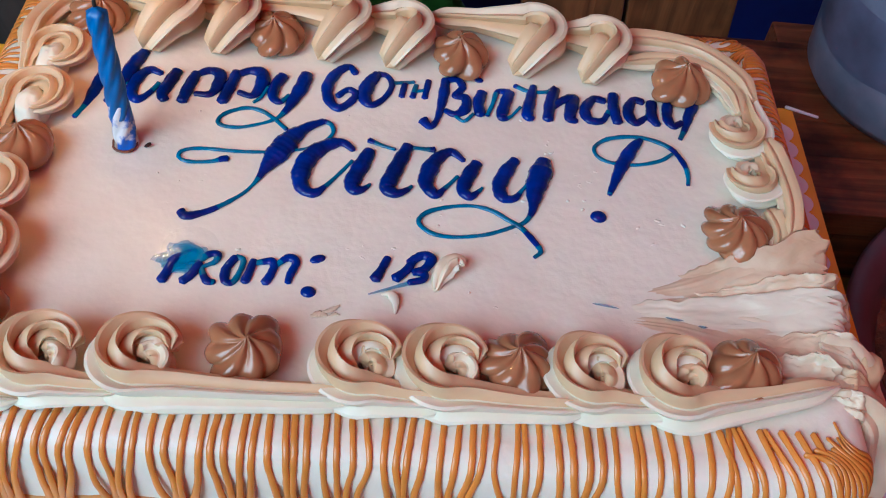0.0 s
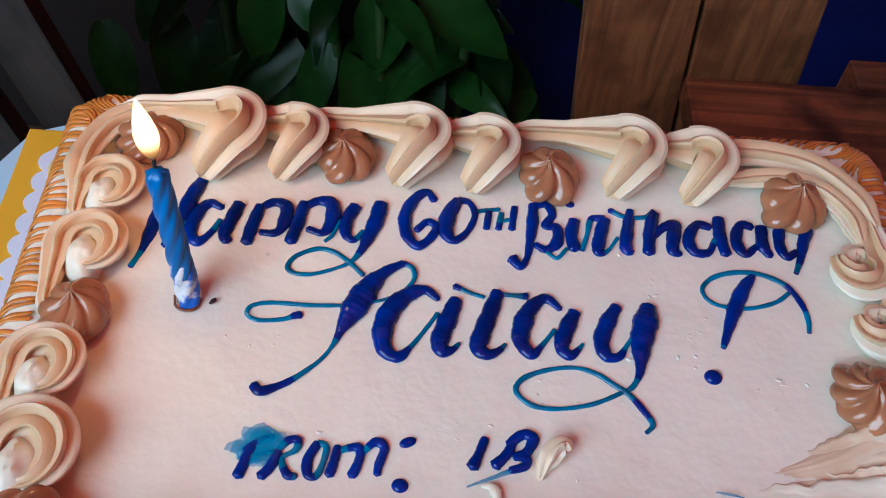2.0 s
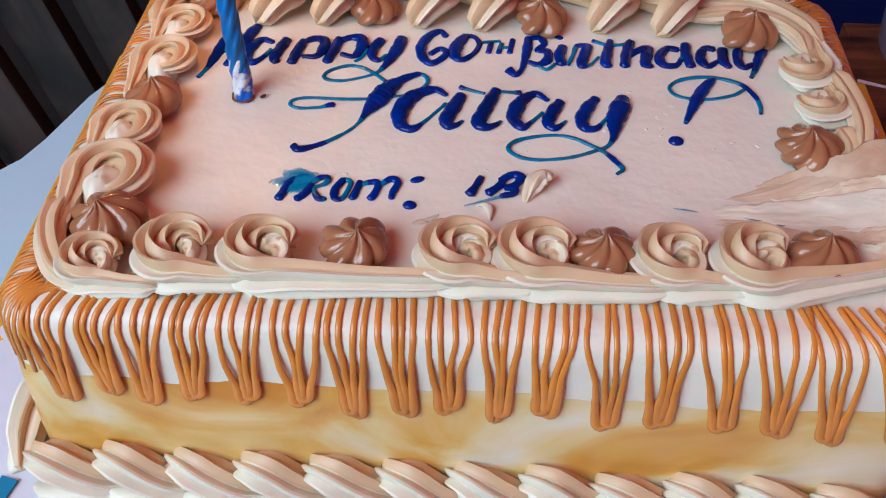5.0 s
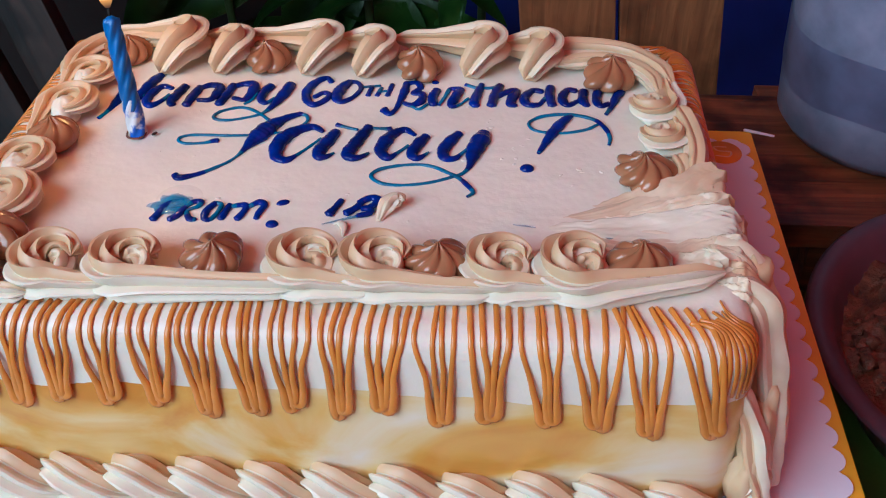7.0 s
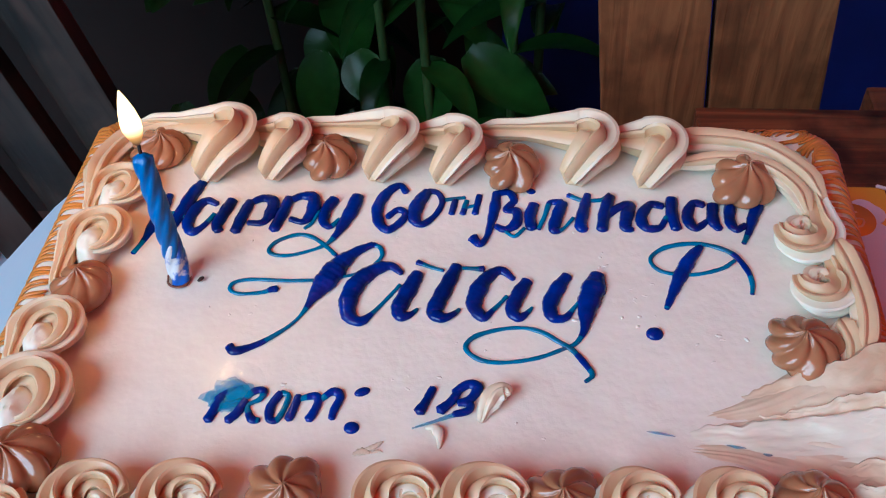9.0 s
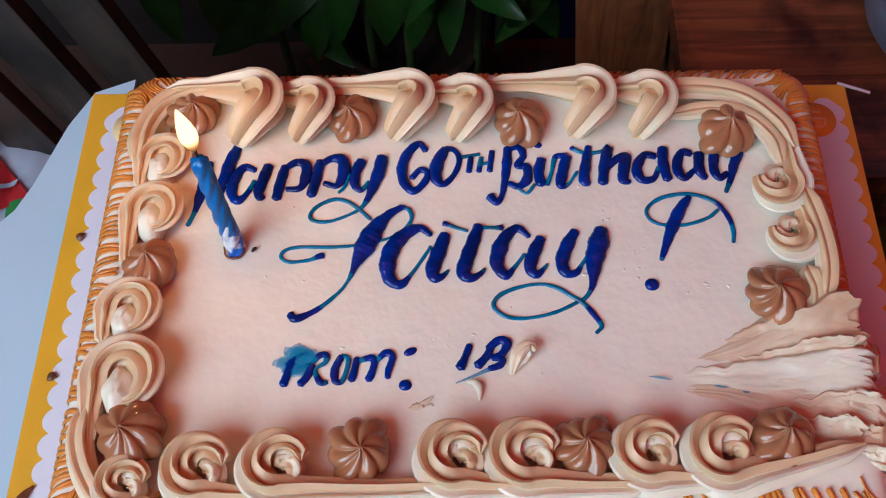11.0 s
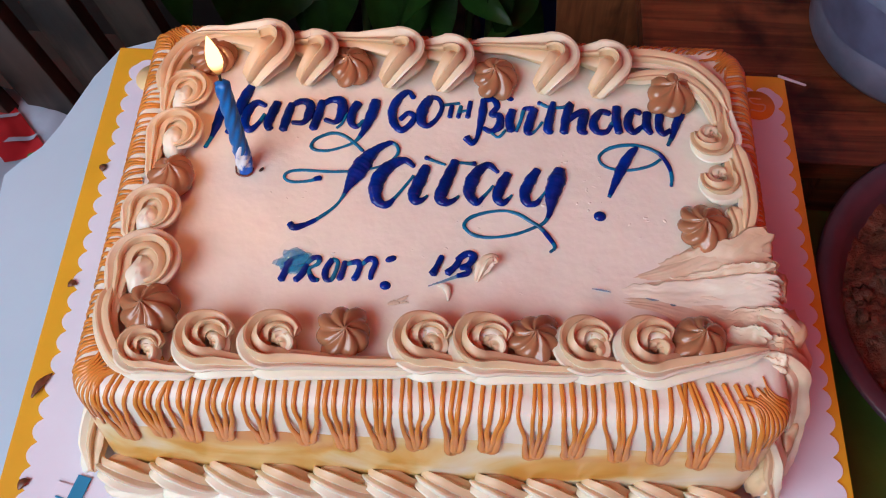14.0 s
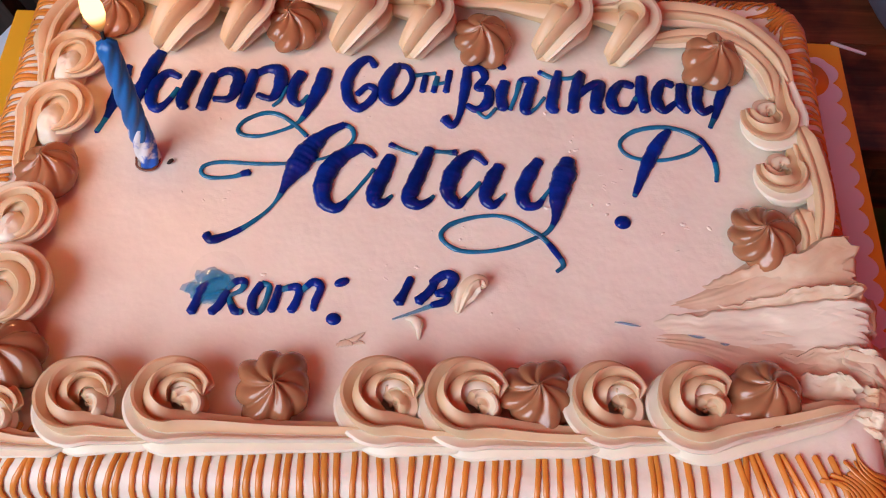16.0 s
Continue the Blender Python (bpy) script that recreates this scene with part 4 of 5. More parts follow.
LETTERS['smudged'] = ((-4.8, -38.5), [
    [(15.7, 15.2, 1.5), (13.4, 11.0, 1.9), (9.8, 7.2, 2.1)],
    [(14.1, 14.6, 1.6), (18.8, 18.3, 2.1), (22.0, 16.9, 2.2), (19.7, 12.1, 1.8), (16.0, 10.6, 1.6)],
    [(16.0, 10.6, 1.6), (19.6, 10.4, 1.7), (19.4, 7.6, 1.6), (14.6, 6.0, 1.4)],
])


WORDS = {'pp': 'p', 'aa': 'a', 'yy': 'y', 'Ta': 'a', 'Tt': 't', 'Taa': 'a', 'Ty': 'y', 't_sup': 't', 'h_sup': 'h', 'one': '1'}
for key, ((ox, oy), strokes) in LETTERS.items():
    bm = bmesh.new()
    fine = bmesh.new()
    for st in strokes:
        if len(st) == 2 and math.dist(st[0][:2], st[1][:2]) < 0.7 * st[0][2]:
            r = bmesh.ops.create_icosphere(bm, subdivisions=3, radius=1)["verts"]
            dx, dy = (st[1][0] - st[0][0]) / 2, (st[1][1] - st[0][1]) / 2
            cx, cy, w = (ox + st[0][0] + dx) / 1000, (oy + st[0][1] + dy) / 1000, st[0][2] / 1900
            for v in r:
                v.co = Vector((cx + v.co.x * w + dx / 1000 * v.co.x, cy + v.co.y * w + dy / 1000 * v.co.x, top_height(cx, cy) + v.co.z * w * 0.6))
            continue
        p = spline(st, 12)
        ws = np.maximum(p[:, 2] * (1.2 if key[0] in "T!" else 1.34), 1.0) / 2000
        path = [((ox + a) / 1000, (oy + b) / 1000, 0) for a, b, w in p]
        path = [(a, b, top_height(a, b) + 0.0004) for a, b, c in path]
        run = np.concatenate([[0], np.cumsum(np.hypot(np.diff(p[:, 0]), np.diff(p[:, 1])))])
        ws = ws * (1 + 0.026 * np.sin(run * 2.6 + ox) + 0.05 * np.sin(run * 0.9 + oy))
        smudge = key in ('one', 'smudged')
        ws = ws * (1.35 if smudge else 1)
        thin = max(w for a, b, w in st) < 2.0 and not smudge and '_sup' not in key
        n0 = len(bm.faces)
        sweep(fine if thin else bm, path, ws, circle(10), flat=0.62 if not thin else 0.8)
        if not thin:      # where the stroke runs thin the gel lets light through
            bm.faces.ensure_lookup_table()
            for i in range(len(p) - 1):
                if p[i][2] < 1.9 and not smudge:
                    for f in bm.faces[n0 + 10 * i:n0 + 10 * i + 10]:
                        f.material_index = 1
    word = WORDS.get(key, key)
    if len(bm.verts):
        o = part("letter", bm, BLUEGEL, cake, "smudged blue figure" if key == 'smudged' else "dark blue piped letter " + word)
        o.data.materials.append(TEALGEL)
        if len(fine.verts):
            part("flourish", fine, TEALGEL, o)
        else:
            fine.free()
    else:
        bm.free()
        part("letter", fine, TEALGEL, cake, "blue piped letter " + word)

# the blue stain beside the first letter of the lower line
_bm = bmesh.new()
for lay, (cx, cy, rr) in enumerate(((-0.0685, -0.0285, 0.0052), (-0.0672, -0.0280, 0.0040), (-0.0695, -0.0300, 0.0040), (-0.0660, -0.0262, 0.0034), (-0.0690, -0.0325, 0.0028), (-0.0668, -0.0275, 0.0028), (-0.0635, -0.0262, 0.0022))):
    _c = _bm.verts.new((cx, cy, TOP + 0.0007 + 0.00012 * lay))
    _ring = []
    for k in range(26):
        a = 2 * math.pi * k / 26
        r = rr * (1 + 0.6 * noise.noise(Vector((math.cos(a) * 2 + cx * 900, math.sin(a) * 2, 7))))
        _ring.append(_bm.verts.new((cx + 1.5 * r * math.cos(a), cy + 1.25 * r * math.sin(a), TOP + 0.0001 + 0.00012 * lay)))
    for k in range(26):
        _bm.faces.new((_c, _ring[k], _ring[(k + 1) % 26]))
STAIN = material("blue_wash", (0.008, 0.25, 0.50), 0.10, 0.2, 260, tint=(0.03, 0.36, 0.60), alpha=0.45)
part("stain", _bm, STAIN, cake, "runny pale blue stain")

# the scraped corner: ridges of dragged cream that fan out to the right rim
random.seed(3)


def scrape():
    """Cream dragged from the rim: a fan of torn ridges that rises towards the right edge and hangs over it a little."""
    bm = bmesh.new()
    nr, na = 110, 90
    g = []
    for i in range(nr + 1):
        t = i / nr
        row = []
        for j in range(na + 1):
            s = j / na
            ang = radians(-21 + 48 * s)
            end = 0.092 + 0.010 * noise.noise(Vector((s * 6, 0.3, 5))) + 0.005 * noise.noise(Vector((s * 23, 2, 5)))
            rho = end * t
            wob = 0.05 * noise.noise(Vector((t * 4, s * 3, 9)))
            x, y = 0.068 + rho * math.cos(ang + wob), -0.0375 + rho * math.sin(ang + wob)
            rid = abs(noise.noise(Vector((t * 2.4, s * 2.9, 1)))) * 1.3 + 0.20 * noise.noise(Vector((t * 4.5, s * 9, 3))) + 0.12 * abs(noise.noise(Vector((t * 9, s * 14, 6)))) + 0.03 * noise.noise(Vector((t * 24, s * 40, 2)))
            edge = min(1, min(s, 1 - s) * 6) ** 0.7
            hump = math.exp(-((s - 0.80) / 0.11) ** 2) * max(0, t - 0.42) * 1.1 + 0.5 * math.exp(-((s - 0.52 - 0.1 * t) / 0.07) ** 2) * max(0, t - 0.5)
            h = edge * (0.0002 + 0.0040 * max(0.0, min(1.0, (t - 0.12 - 0.28 * abs(noise.noise(Vector((s * 9, 4, 4))))) * 1.25)) ** 1.1 * max(0.0, 0.22 + rid) + 0.005 * hump)
            z = TOP - 0.0008 + 0.003 * max(0, t - 0.6) + h
            if x > 0.158:
                z -= (x - 0.158) * 1.3
            row.append(bm.verts.new((x, y, z)))
        g.append(row)
    for i in range(nr):
        for j in range(na):
            bm.faces.new((g[i][j], g[i + 1][j], g[i + 1][j + 1], g[i][j + 1]))
    return bm


part("scraped_cream", scrape(), SCRAPE, cake, "torn ridges of dragged cream", sharp=50)


def torn_sheet(x0, y0, x1, y1, w, h, seed):
    """A layer of cream pulled along the drag: it swells slowly towards a torn lip on its far edge and ends in a ragged front."""
    bm = bmesh.new()
    d = Vector((x1 - x0, y1 - y0, 0))
    n = Vector((-d.y, d.x, 0)).normalized()
    na, nb = 60, 22
    g = []
    for i in range(na + 1):
        row = []
        for j in range(nb + 1):
            b = j / nb
            a = i / na * (1 + 0.16 * noise.noise(Vector((b * 5, seed, 1))) + 0.06 * noise.noise(Vector((b * 17, seed, 2))))
            half = w * (0.12 + 0.88 * min(1, a * 1.25) ** 0.8)
            off = (b - 0.5) * 2 * half + (0.0022 * noise.noise(Vector((a * 5, seed, 3))) + 0.0010 * noise.noise(Vector((a * 19, seed, b)))) * (0.3 + b)
            rise = min(1, a * 1.15) ** 1.3 * h
            prof = b ** 1.3 if b < 0.86 else 0.82 * (1 - ((b - 0.86) / 0.14) ** 2)
            ridge = 0.0010 * noise.noise(Vector((a * 3, b * 5, seed))) + 0.0004 * noise.noise(Vector((a * 14, b * 16, seed)))
            z = TOP - 0.0008 + rise * (0.22 + 0.78 * prof) * min(1.0, b * 7) + ridge * min(1, 3 * a)
            if i == na:
                z -= 0.004
            p = Vector((x0, y0, 0)) + d * a + n * off
            if p.x > 0.159:
                z -= (p.x - 0.159) * 1.2
            row.append(bm.verts.new((p.x, p.y, z)))
        g.append(row)
    for i in range(na):
        for j in range(nb):
            bm.faces.new((g[i][j], g[i + 1][j], g[i + 1][j + 1], g[i][j + 1]))
    return bm


for k, (x0, y0, x1, y1, w, h, m) in enumerate(((0.100, -0.0240, 0.157, -0.0135, 0.0115, 0.0150, SCRAPE), (0.080, -0.0375, 0.160, -0.0360, 0.0110, 0.0105, WHITECREAM), (0.104, -0.0300, 0.158, -0.0265, 0.0060, 0.0140, SCRAPE), (0.121, -0.0470, 0.163, -0.0520, 0.0085, 0.0100, SCRAPE), (0.118, -0.0540, 0.150, -0.0600, 0.0050, 0.0110, LIGHTCREAM),
                                               (0.137, -0.0225, 0.161, -0.0250, 0.0040, 0.0105, CREAM), (0.138, -0.0540, 0.166, -0.0640, 0.0056, 0.0085, CREAM), (0.140, -0.0640, 0.161, -0.0700, 0.0045, 0.0065, LIGHTCREAM))):
    part("torn_cream", torn_sheet(x0, y0, x1, y1, w, h, 3.7 * k + 1), m, cake, sharp=50)
# teal trace in the scrape and two nicks in the icing
for pts in ([(0.073, -0.0365), (0.0775, -0.0370), (0.082, -0.0379)], [(0.098, -0.0402), (0.101, -0.0408), (0.104, -0.0410)], [(0.109, -0.0428), (0.1105, -0.0432), (0.112, -0.0431)]):
    _p = spline([(x, y, TOP + 0.0014) for x, y in pts], 5)
    part("gel_trace", sweep(bmesh.new(), _p, [0.00035 * (0.4 + math.sin(math.pi * k / 10)) for k in range(11)], circle(6), flat=0.4), STAIN, cake)


def lump(name, centre, size, seed, mat, rough=0.3, sub=3, label=""):
    bm = bmesh.new()
    bmesh.ops.create_icosphere(bm, subdivisions=sub, radius=1)
    for v in bm.verts:
        f = 1 + rough * noise.noise(v.co * 1.6 + Vector((seed, 0, 0))) + rough * 0.6 * noise.noise(v.co * 4 + Vector((0, seed, 0)))
        v.co = Vector((centre[0] + v.co.x * f * size[0], centre[1] + v.co.y * f * size[1], centre[2] + v.co.z * f * size[2]))
    return part(name, bm, mat, cake, label)


for i, (x, y, z, sx, sy, sz, m) in enumerate(((0.166, -0.050, 0.076, 0.009, 0.012, 0.014, CREAM), (0.172, -0.058, 0.055, 0.008, 0.014, 0.018, CREAM), (0.176, -0.066, 0.034, 0.009, 0.013, 0.018, CREAM), (0.172, -0.085, 0.030, 0.006, 0.010, 0.022, CREAM),
                                              (0.162, -0.028, 0.086, 0.005, 0.009, 0.005, CREAM), (0.165, -0.100, 0.022, 0.007, 0.008, 0.018, CREAM))):
    lump("cream_lump", (x, y, z), (sx, sy, sz), i * 2.3, m, 0.5)
# cream that slid over the corner and down the side on to the board
for k, (pts, r) in enumerate((([(0.152, -0.064, TOP - 0.002), (0.160, -0.066, TOP - 0.003), (0.167, -0.071, TOP - 0.010), (0.172, -0.079, 0.055), (0.175, -0.088, 0.030), (0.177, -0.094, 0.010)], 0.0075),
                             ([(0.150, -0.046, TOP + 0.002), (0.161, -0.050, TOP - 0.001), (0.170, -0.056, TOP - 0.016), (0.176, -0.064, 0.050), (0.182, -0.072, 0.024), (0.184, -0.076, 0.008)], 0.0068),
                             ([(0.156, -0.092, TOP - 0.026), (0.164, -0.098, 0.046), (0.168, -0.104, 0.026), (0.172, -0.108, 0.008)], 0.0060))):
    p = spline(pts, 9)
    rad = [r * (0.5 + 0.6 * math.sin(math.pi * (0.1 + 0.8 * i / (len(p) - 1)))) * (1 + 0.28 * noise.noise(Vector((i * 0.22, k, 3)))) for i in range(len(p))]
    cream_part("slid_cream", piped(p, rad, 5, 0.38, 1.3, 1.0, 0.5 * k, (-40, 60)), SCRAPE, CREAM, Matrix.Identity(4), "streak of cream slid down the corner")
# the licked-up curl beside the smudged figure, and two smaller scrapes
_p = spline([(0.0190, -0.0345, TOP), (0.0205, -0.0300, TOP + 0.0020), (0.0235, -0.0262, TOP + 0.0034), (0.0268, -0.0250, TOP + 0.0040), (0.0282, -0.0262, TOP + 0.0046)], 7)
cream_part("cream_curl", piped(_p, np.interp(np.linspace(0, 1, len(_p)), [0, 0.35, 0.7, 1], [0.0014, 0.0042, 0.0036, 0.0012]), 5, 0.34, 0.8, 0.9, 0.4, (-60, 60)), LIGHTCREAM, WHITECREAM, Matrix.Identity(4), "small licked-up curl of icing")
part("cream_curl", sweep(bmesh.new(), spline([(0.0010, -0.0380, TOP), (0.0040, -0.0385, TOP + .0012), (0.0058, -0.0415, TOP + .0012), (0.0060, -0.0455, TOP)], 6), np.interp(np.linspace(0, 1, 19), [0, .5, 1], [.0005, .0020, .0005]), circle(8), flat=0.5), WHITECREAM, cake, "small curl of scraped icing")
CUSTARD = material("thin_custard", (0.80, 0.64, 0.46), 0.5, 0.1)
for pts, w in (([(-0.0218, -0.0492), (-0.0190, -0.0480), (-0.0165, -0.0484)], 0.0013), ([(-0.0180, -0.0470), (-0.0155, -0.0462), (-0.0128, -0.0440)], 0.0009), ([(-0.0160, -0.0486), (-0.0140, -0.0476), (-0.0124, -0.0480)], 0.0006)):
    _p = spline([(x, y, TOP + 0.0002) for x, y in pts], 6)
    part("cream_smear", sweep(bmesh.new(), _p, [w * (0.35 + 0.65 * math.sin(math.pi * k / 12)) * (1 + 0.3 * math.sin(k * 2.3)) for k in range(13)], circle(8), flat=0.16), CUSTARD, cake, "thin yellowish smear")
part("gel_smear", sweep(bmesh.new(), spline([(-0.0035, -0.0385, TOP + .0002), (0.006, -0.0345, TOP + .0004), (0.0155, -0.0300, TOP + .0003)], 6), np.interp(np.linspace(0, 1, 13), [0, .5, 1], [.0003, .0007, .0014]), circle(8), flat=0.15), STAIN, cake, "smeared pale blue gel")

# nicks and blisters in the icing
random.seed(8)
_bm = bmesh.new()
for k in range(70):
    if k < 44:
        x, y = random.choice(((0.062, 0.036), (0.014, -0.006), (-0.01, -0.017), (0.075, 0.018), (-0.07, 0.004), (0.095, 0.010)))
        x, y = x + random.gauss(0, .008), y + random.gauss(0, .005)
    else:
        x, y = random.uniform(-0.115, 0.110), random.uniform(-0.05, 0.075)
    a, ln, w = random.uniform(-0.6, 0.6), random.uniform(0.0003, 0.0011), random.uniform(0.0003, 0.0007)
    c, s = math.cos(a) * ln, math.sin(a) * ln
    z = top_height(x, y) - 0.00005
    sweep(_bm, [(x + c * q, y + s * q + 0.0003 * math.sin(2 * q + k), z) for q in (-1, -0.6, 0, 0.6, 1)], [w * 0.5, w * 0.85, w, w * 0.8, w * 0.4], circle(8), flat=0.42)
tagged(part("icing_relief", _bm, ICING, cake, "small nicks and blisters in the icing"), kind="stuff")

# ---- candle ----
def lofted_ring(r0, r1):
    """A flat ragged ring."""
    rings = []
    for r, z in ((r0, 0.0), (r0, 0.0005), (r1, 0.0003), (r1, 0.0)):
        rings.append([(r * c * (1 + 0.12 * noise.noise(Vector((c * 2, s * 2, r * 300)))), r * s * (1 + 0.12 * noise.noise(Vector((c * 2, s * 2, 4)))), z) for c, s in circle(24)])
    return loft(bmesh.new(), rings, False, False)


candle = thing("birthday_candle", "blue twisted birthday candle burning on the cake", "candle")
CH = 0.053
_sec = star(5, 0.22, 5)
_p = [(0, 0, -0.012 + (CH + 0.012) * i / 40) for i in range(41)]
part("wax", sweep(bmesh.new(), _p[15:], [0.0042 * (1 - 0.08 * i / 25) for i in range(26)], _sec, twist=-5.4, up=(0, 1, 0)), BLUEWAX, candle, "twisted blue wax")
part("iced_foot", sweep(bmesh.new(), _p[:19], [0.0044] * 16 + [0.0042, 0.0040, 0.0037], star(5, 0.18, 5), twist=-3.9, up=(0, 1, 0)), PALEWAX, candle, "candle foot smeared with icing")
part("wick", sweep(bmesh.new(), [(0, 0, CH - 0.001), (0, 0, CH + 0.003), (0.0004, 0, CH + 0.006)], [0.0007, 0.0007, 0.0006], circle(8), up=(0, 1, 0)), WICKM, candle)
_prof = [(0.0010, 0.0), (0.0026, 0.003), (0.0036, 0.0065), (0.0037, 0.0095), (0.0029, 0.0140), (0.0016, 0.0185), (0.0003, 0.0220)]
part("flame", loft(bmesh.new(), [[(r * 1.0 * c - 0.0006 * (z / 0.022) ** 1.5, r * 1.0 * s, CH + 0.0052 + z * 0.93) for c, s in circle(20)] for r, z in _prof]), FLAMEM, candle, "bright yellow flame")
candle.matrix_world = pose(-0.0983, 0.0232, TOP - 0.001, -14, -6, 0)
_fl = bpy.data.lights.new("flame_light", 'POINT')
_fl.energy, _fl.color, _fl.shadow_soft_size = 0.10, (1.0, 0.50, 0.16), 0.004
new("flame_light", _fl).location = candle.matrix_world @ Vector((-0.0015, 0, CH + 0.030))
# Flat brown ring on the icing, painted as the dark inside a hole.
part("painted_hole_ring", lofted_ring(0.0040, 0.0049), FLAKE_HOLE, cake, "flat ragged brown ring painted round the candle as the dark of its hole").matrix_basis = pose(-0.0990, 0.0226, TOP + 0.0003)
# A plain dark speck stands for a tiny ant beside the candle.
_bm = bmesh.new()
bmesh.ops.create_icosphere(_bm, subdivisions=2, radius=1)
for v in _bm.verts:
    v.co = Vector((v.co.x * 0.0016, v.co.y * 0.0008, v.co.z * 0.0006)) * (1 + 0.3 * noise.noise(v.co * 2))
crumb = tagged(part("ant_speck", _bm, ANT_SPECK), "tiny dark speck on the icing beside the candle, in an ant's place", "crumb")
crumb.matrix_world = pose(-0.0905, 0.0225, TOP + 0.0008, 0, 0, 50)

# ---- behind: pallet panel, plant ----
pallet = thing("pallet_panel", "upright panel of weathered brown pallet boards with dark knots", "pallet")
DECK = -0.041
PB = 0.340
for x0, x1, z0, nm in ((0.0730, 0.1455, -0.22, "board"), (0.1485, 0.2250, -0.20, "board"), (0.296, 0.372, -0.20, "board"), (0.46, 0.55, -0.20, "board")):
    bm = box(bmesh.new(), x0, PB, z0, x1, PB + 0.018, 0.62, 0.0015)
    for v in bm.verts:
        v.co.x -= 0.09 * (v.co.z - 0.02)
    part(nm, bm, PLANK, pallet, smooth=False)
part("deck_board", box(bmesh.new(), 0.138, 0.2145, DECK - 0.018, 0.70, 0.291, DECK, 0.002), PLANKX, pallet, "dark reddish deck board", smooth=False)
part("deck_board", box(bmesh.new(), 0.120, 0.136, DECK - 0.016, 0.70, 0.2125, DECK + 0.002, 0.002), PLANKX, pallet, "brown deck board", smooth=False)
for x in (0.26, 0.62):
    part("stringer", box(bmesh.new(), x, 0.140, FLOORZ, x + 0.04, 0.339, DECK - 0.019, 0.002), PLANKX, pallet, smooth=False)
part("back_rail", box(bmesh.new(), -0.75, PB + 0.019, 0.36, 0.70, PB + 0.045, 0.44, 0.002), PLANKX, pallet, smooth=False)


def leaf(ln, wd, droop, fold, seed, twist=0.0):
    """A long pointed leaf with a folded midrib, bending down along its length; grows along +y from its base."""
    bm = bmesh.new()
    n = 16
    rows = []
    y = z = 0.0
    a = 0.0
    for i in range(n + 1):
        t = i / n
        w = wd * (math.sin(math.pi * min(1, t * 0.96 + 0.04) ** 0.72)) ** 0.85 + 0.0004
        wav = 0.04 * wd * math.sin(9 * t + seed)
        c, s = math.cos(twist * t), math.sin(twist * t)
        row = []
        for k in (-1, -0.5, 0, 0.5, 1):
            u, h = k * w, abs(k) * w * fold + wav * k * k
            row.append(bm.verts.new((u * c - h * s, y, z + u * s + h * c)))
        rows.append(row)
        a = droop * t ** 1.2
        y += ln / n * math.cos(a)
        z -= ln / n * math.sin(a)
    for r, q in zip(rows, rows[1:]):
        for k in range(4):
            bm.faces.new((r[k], r[k + 1], q[k + 1], q[k]))
    r = bmesh.ops.solidify(bm, geom=bm.faces[:], thickness=0.0004)
    return bm


plant = thing("potted_plant", "leafy green house plant with long drooping pointed leaves", "plant")
random.seed(21)
STALKS = ((-0.165, 0.43, -0.03, 0.10), (-0.085, 0.42, 0.0, 0.20), (-0.050, 0.41, -0.02, 0.16), (0.010, 0.43, 0.02, 0.12), (-0.115, 0.46, 0.0, 0.22), (0.03, 0.46, 0.02, 0.20))
for k, (x, y, lean, top) in enumerate(STALKS):
    x, y = x * 1.2, y + 0.09
    p = spline([(x, y, -0.42), (x + lean * 0.2, y, -0.1), (x + lean * 0.5, y - 0.01, top * 0.4), (x + lean, y - 0.02, top)], 8)
    part("stem", sweep(bmesh.new(), p, [0.005 - 0.002 * i / (len(p) - 1) for i in range(len(p))], circle(8), up=(0, 1, 0)), STEM, plant)
    for j in range(12):
        t = 0.18 + 0.82 * j / 11
        q = p[min(len(p) - 1, int(t * (len(p) - 1)))]
        ang = 137 * j + 40 * k + random.uniform(-20, 20)
        o = part("leaf", leaf(random.uniform(0.08, 0.12), random.uniform(0.011, 0.018), random.uniform(1.0, 2.1), 0.25, j + k, random.uniform(-.5, .5)), LEAFD if (j + k) % 3 else LEAF, plant)
        o.matrix_basis = Matrix.Translation(q) @ pose(0, 0, 0, random.uniform(0, 40), 0, ang)


DEEPER = Matrix.Translation((0.045, -0.25, 0.365)) @ Matrix.Scale(1.28, 4) @ Matrix.Translation((-0.045, 0.25, -0.365))


def leaf_between(b, t, w, seed):
    """A broad leaf from its base b to its tip t, its face turned to the front and up."""
    d = t - b
    o = part("leaf", leaf(d.length * 1.06, w, 0.55, 0.22, seed, 0.25 * math.sin(seed * 2.1)), LEAF, plant)
    yv = d.normalized()
    zv = (Vector((0.15 * math.sin(seed), -0.75, 0.65)) - yv * yv.dot(Vector((0.15 * math.sin(seed), -0.75, 0.65)))).normalized()
    xv = yv.cross(zv)
    o.matrix_basis = Matrix.Translation(b) @ Matrix((xv, yv, zv)).transposed().to_4x4()


FRONDS = [((-0.198, 0.385, 0.028), (-0.247, 0.355, -0.023), 0.0125), ((-0.17, 0.385, 0.015), (-0.215, 0.355, -0.005), 0.0097), ((-0.172, 0.385, 0.028), (-0.184, 0.355, -0.021), 0.0068),
          ((-0.101, 0.385, 0.021), (-0.085, 0.355, -0.09), 0.0185), ((-0.113, 0.38, -0.047), (-0.125, 0.35, -0.087), 0.015), ((-0.069, 0.385, -0.001), (0.037, 0.355, 0.003), 0.0107)]
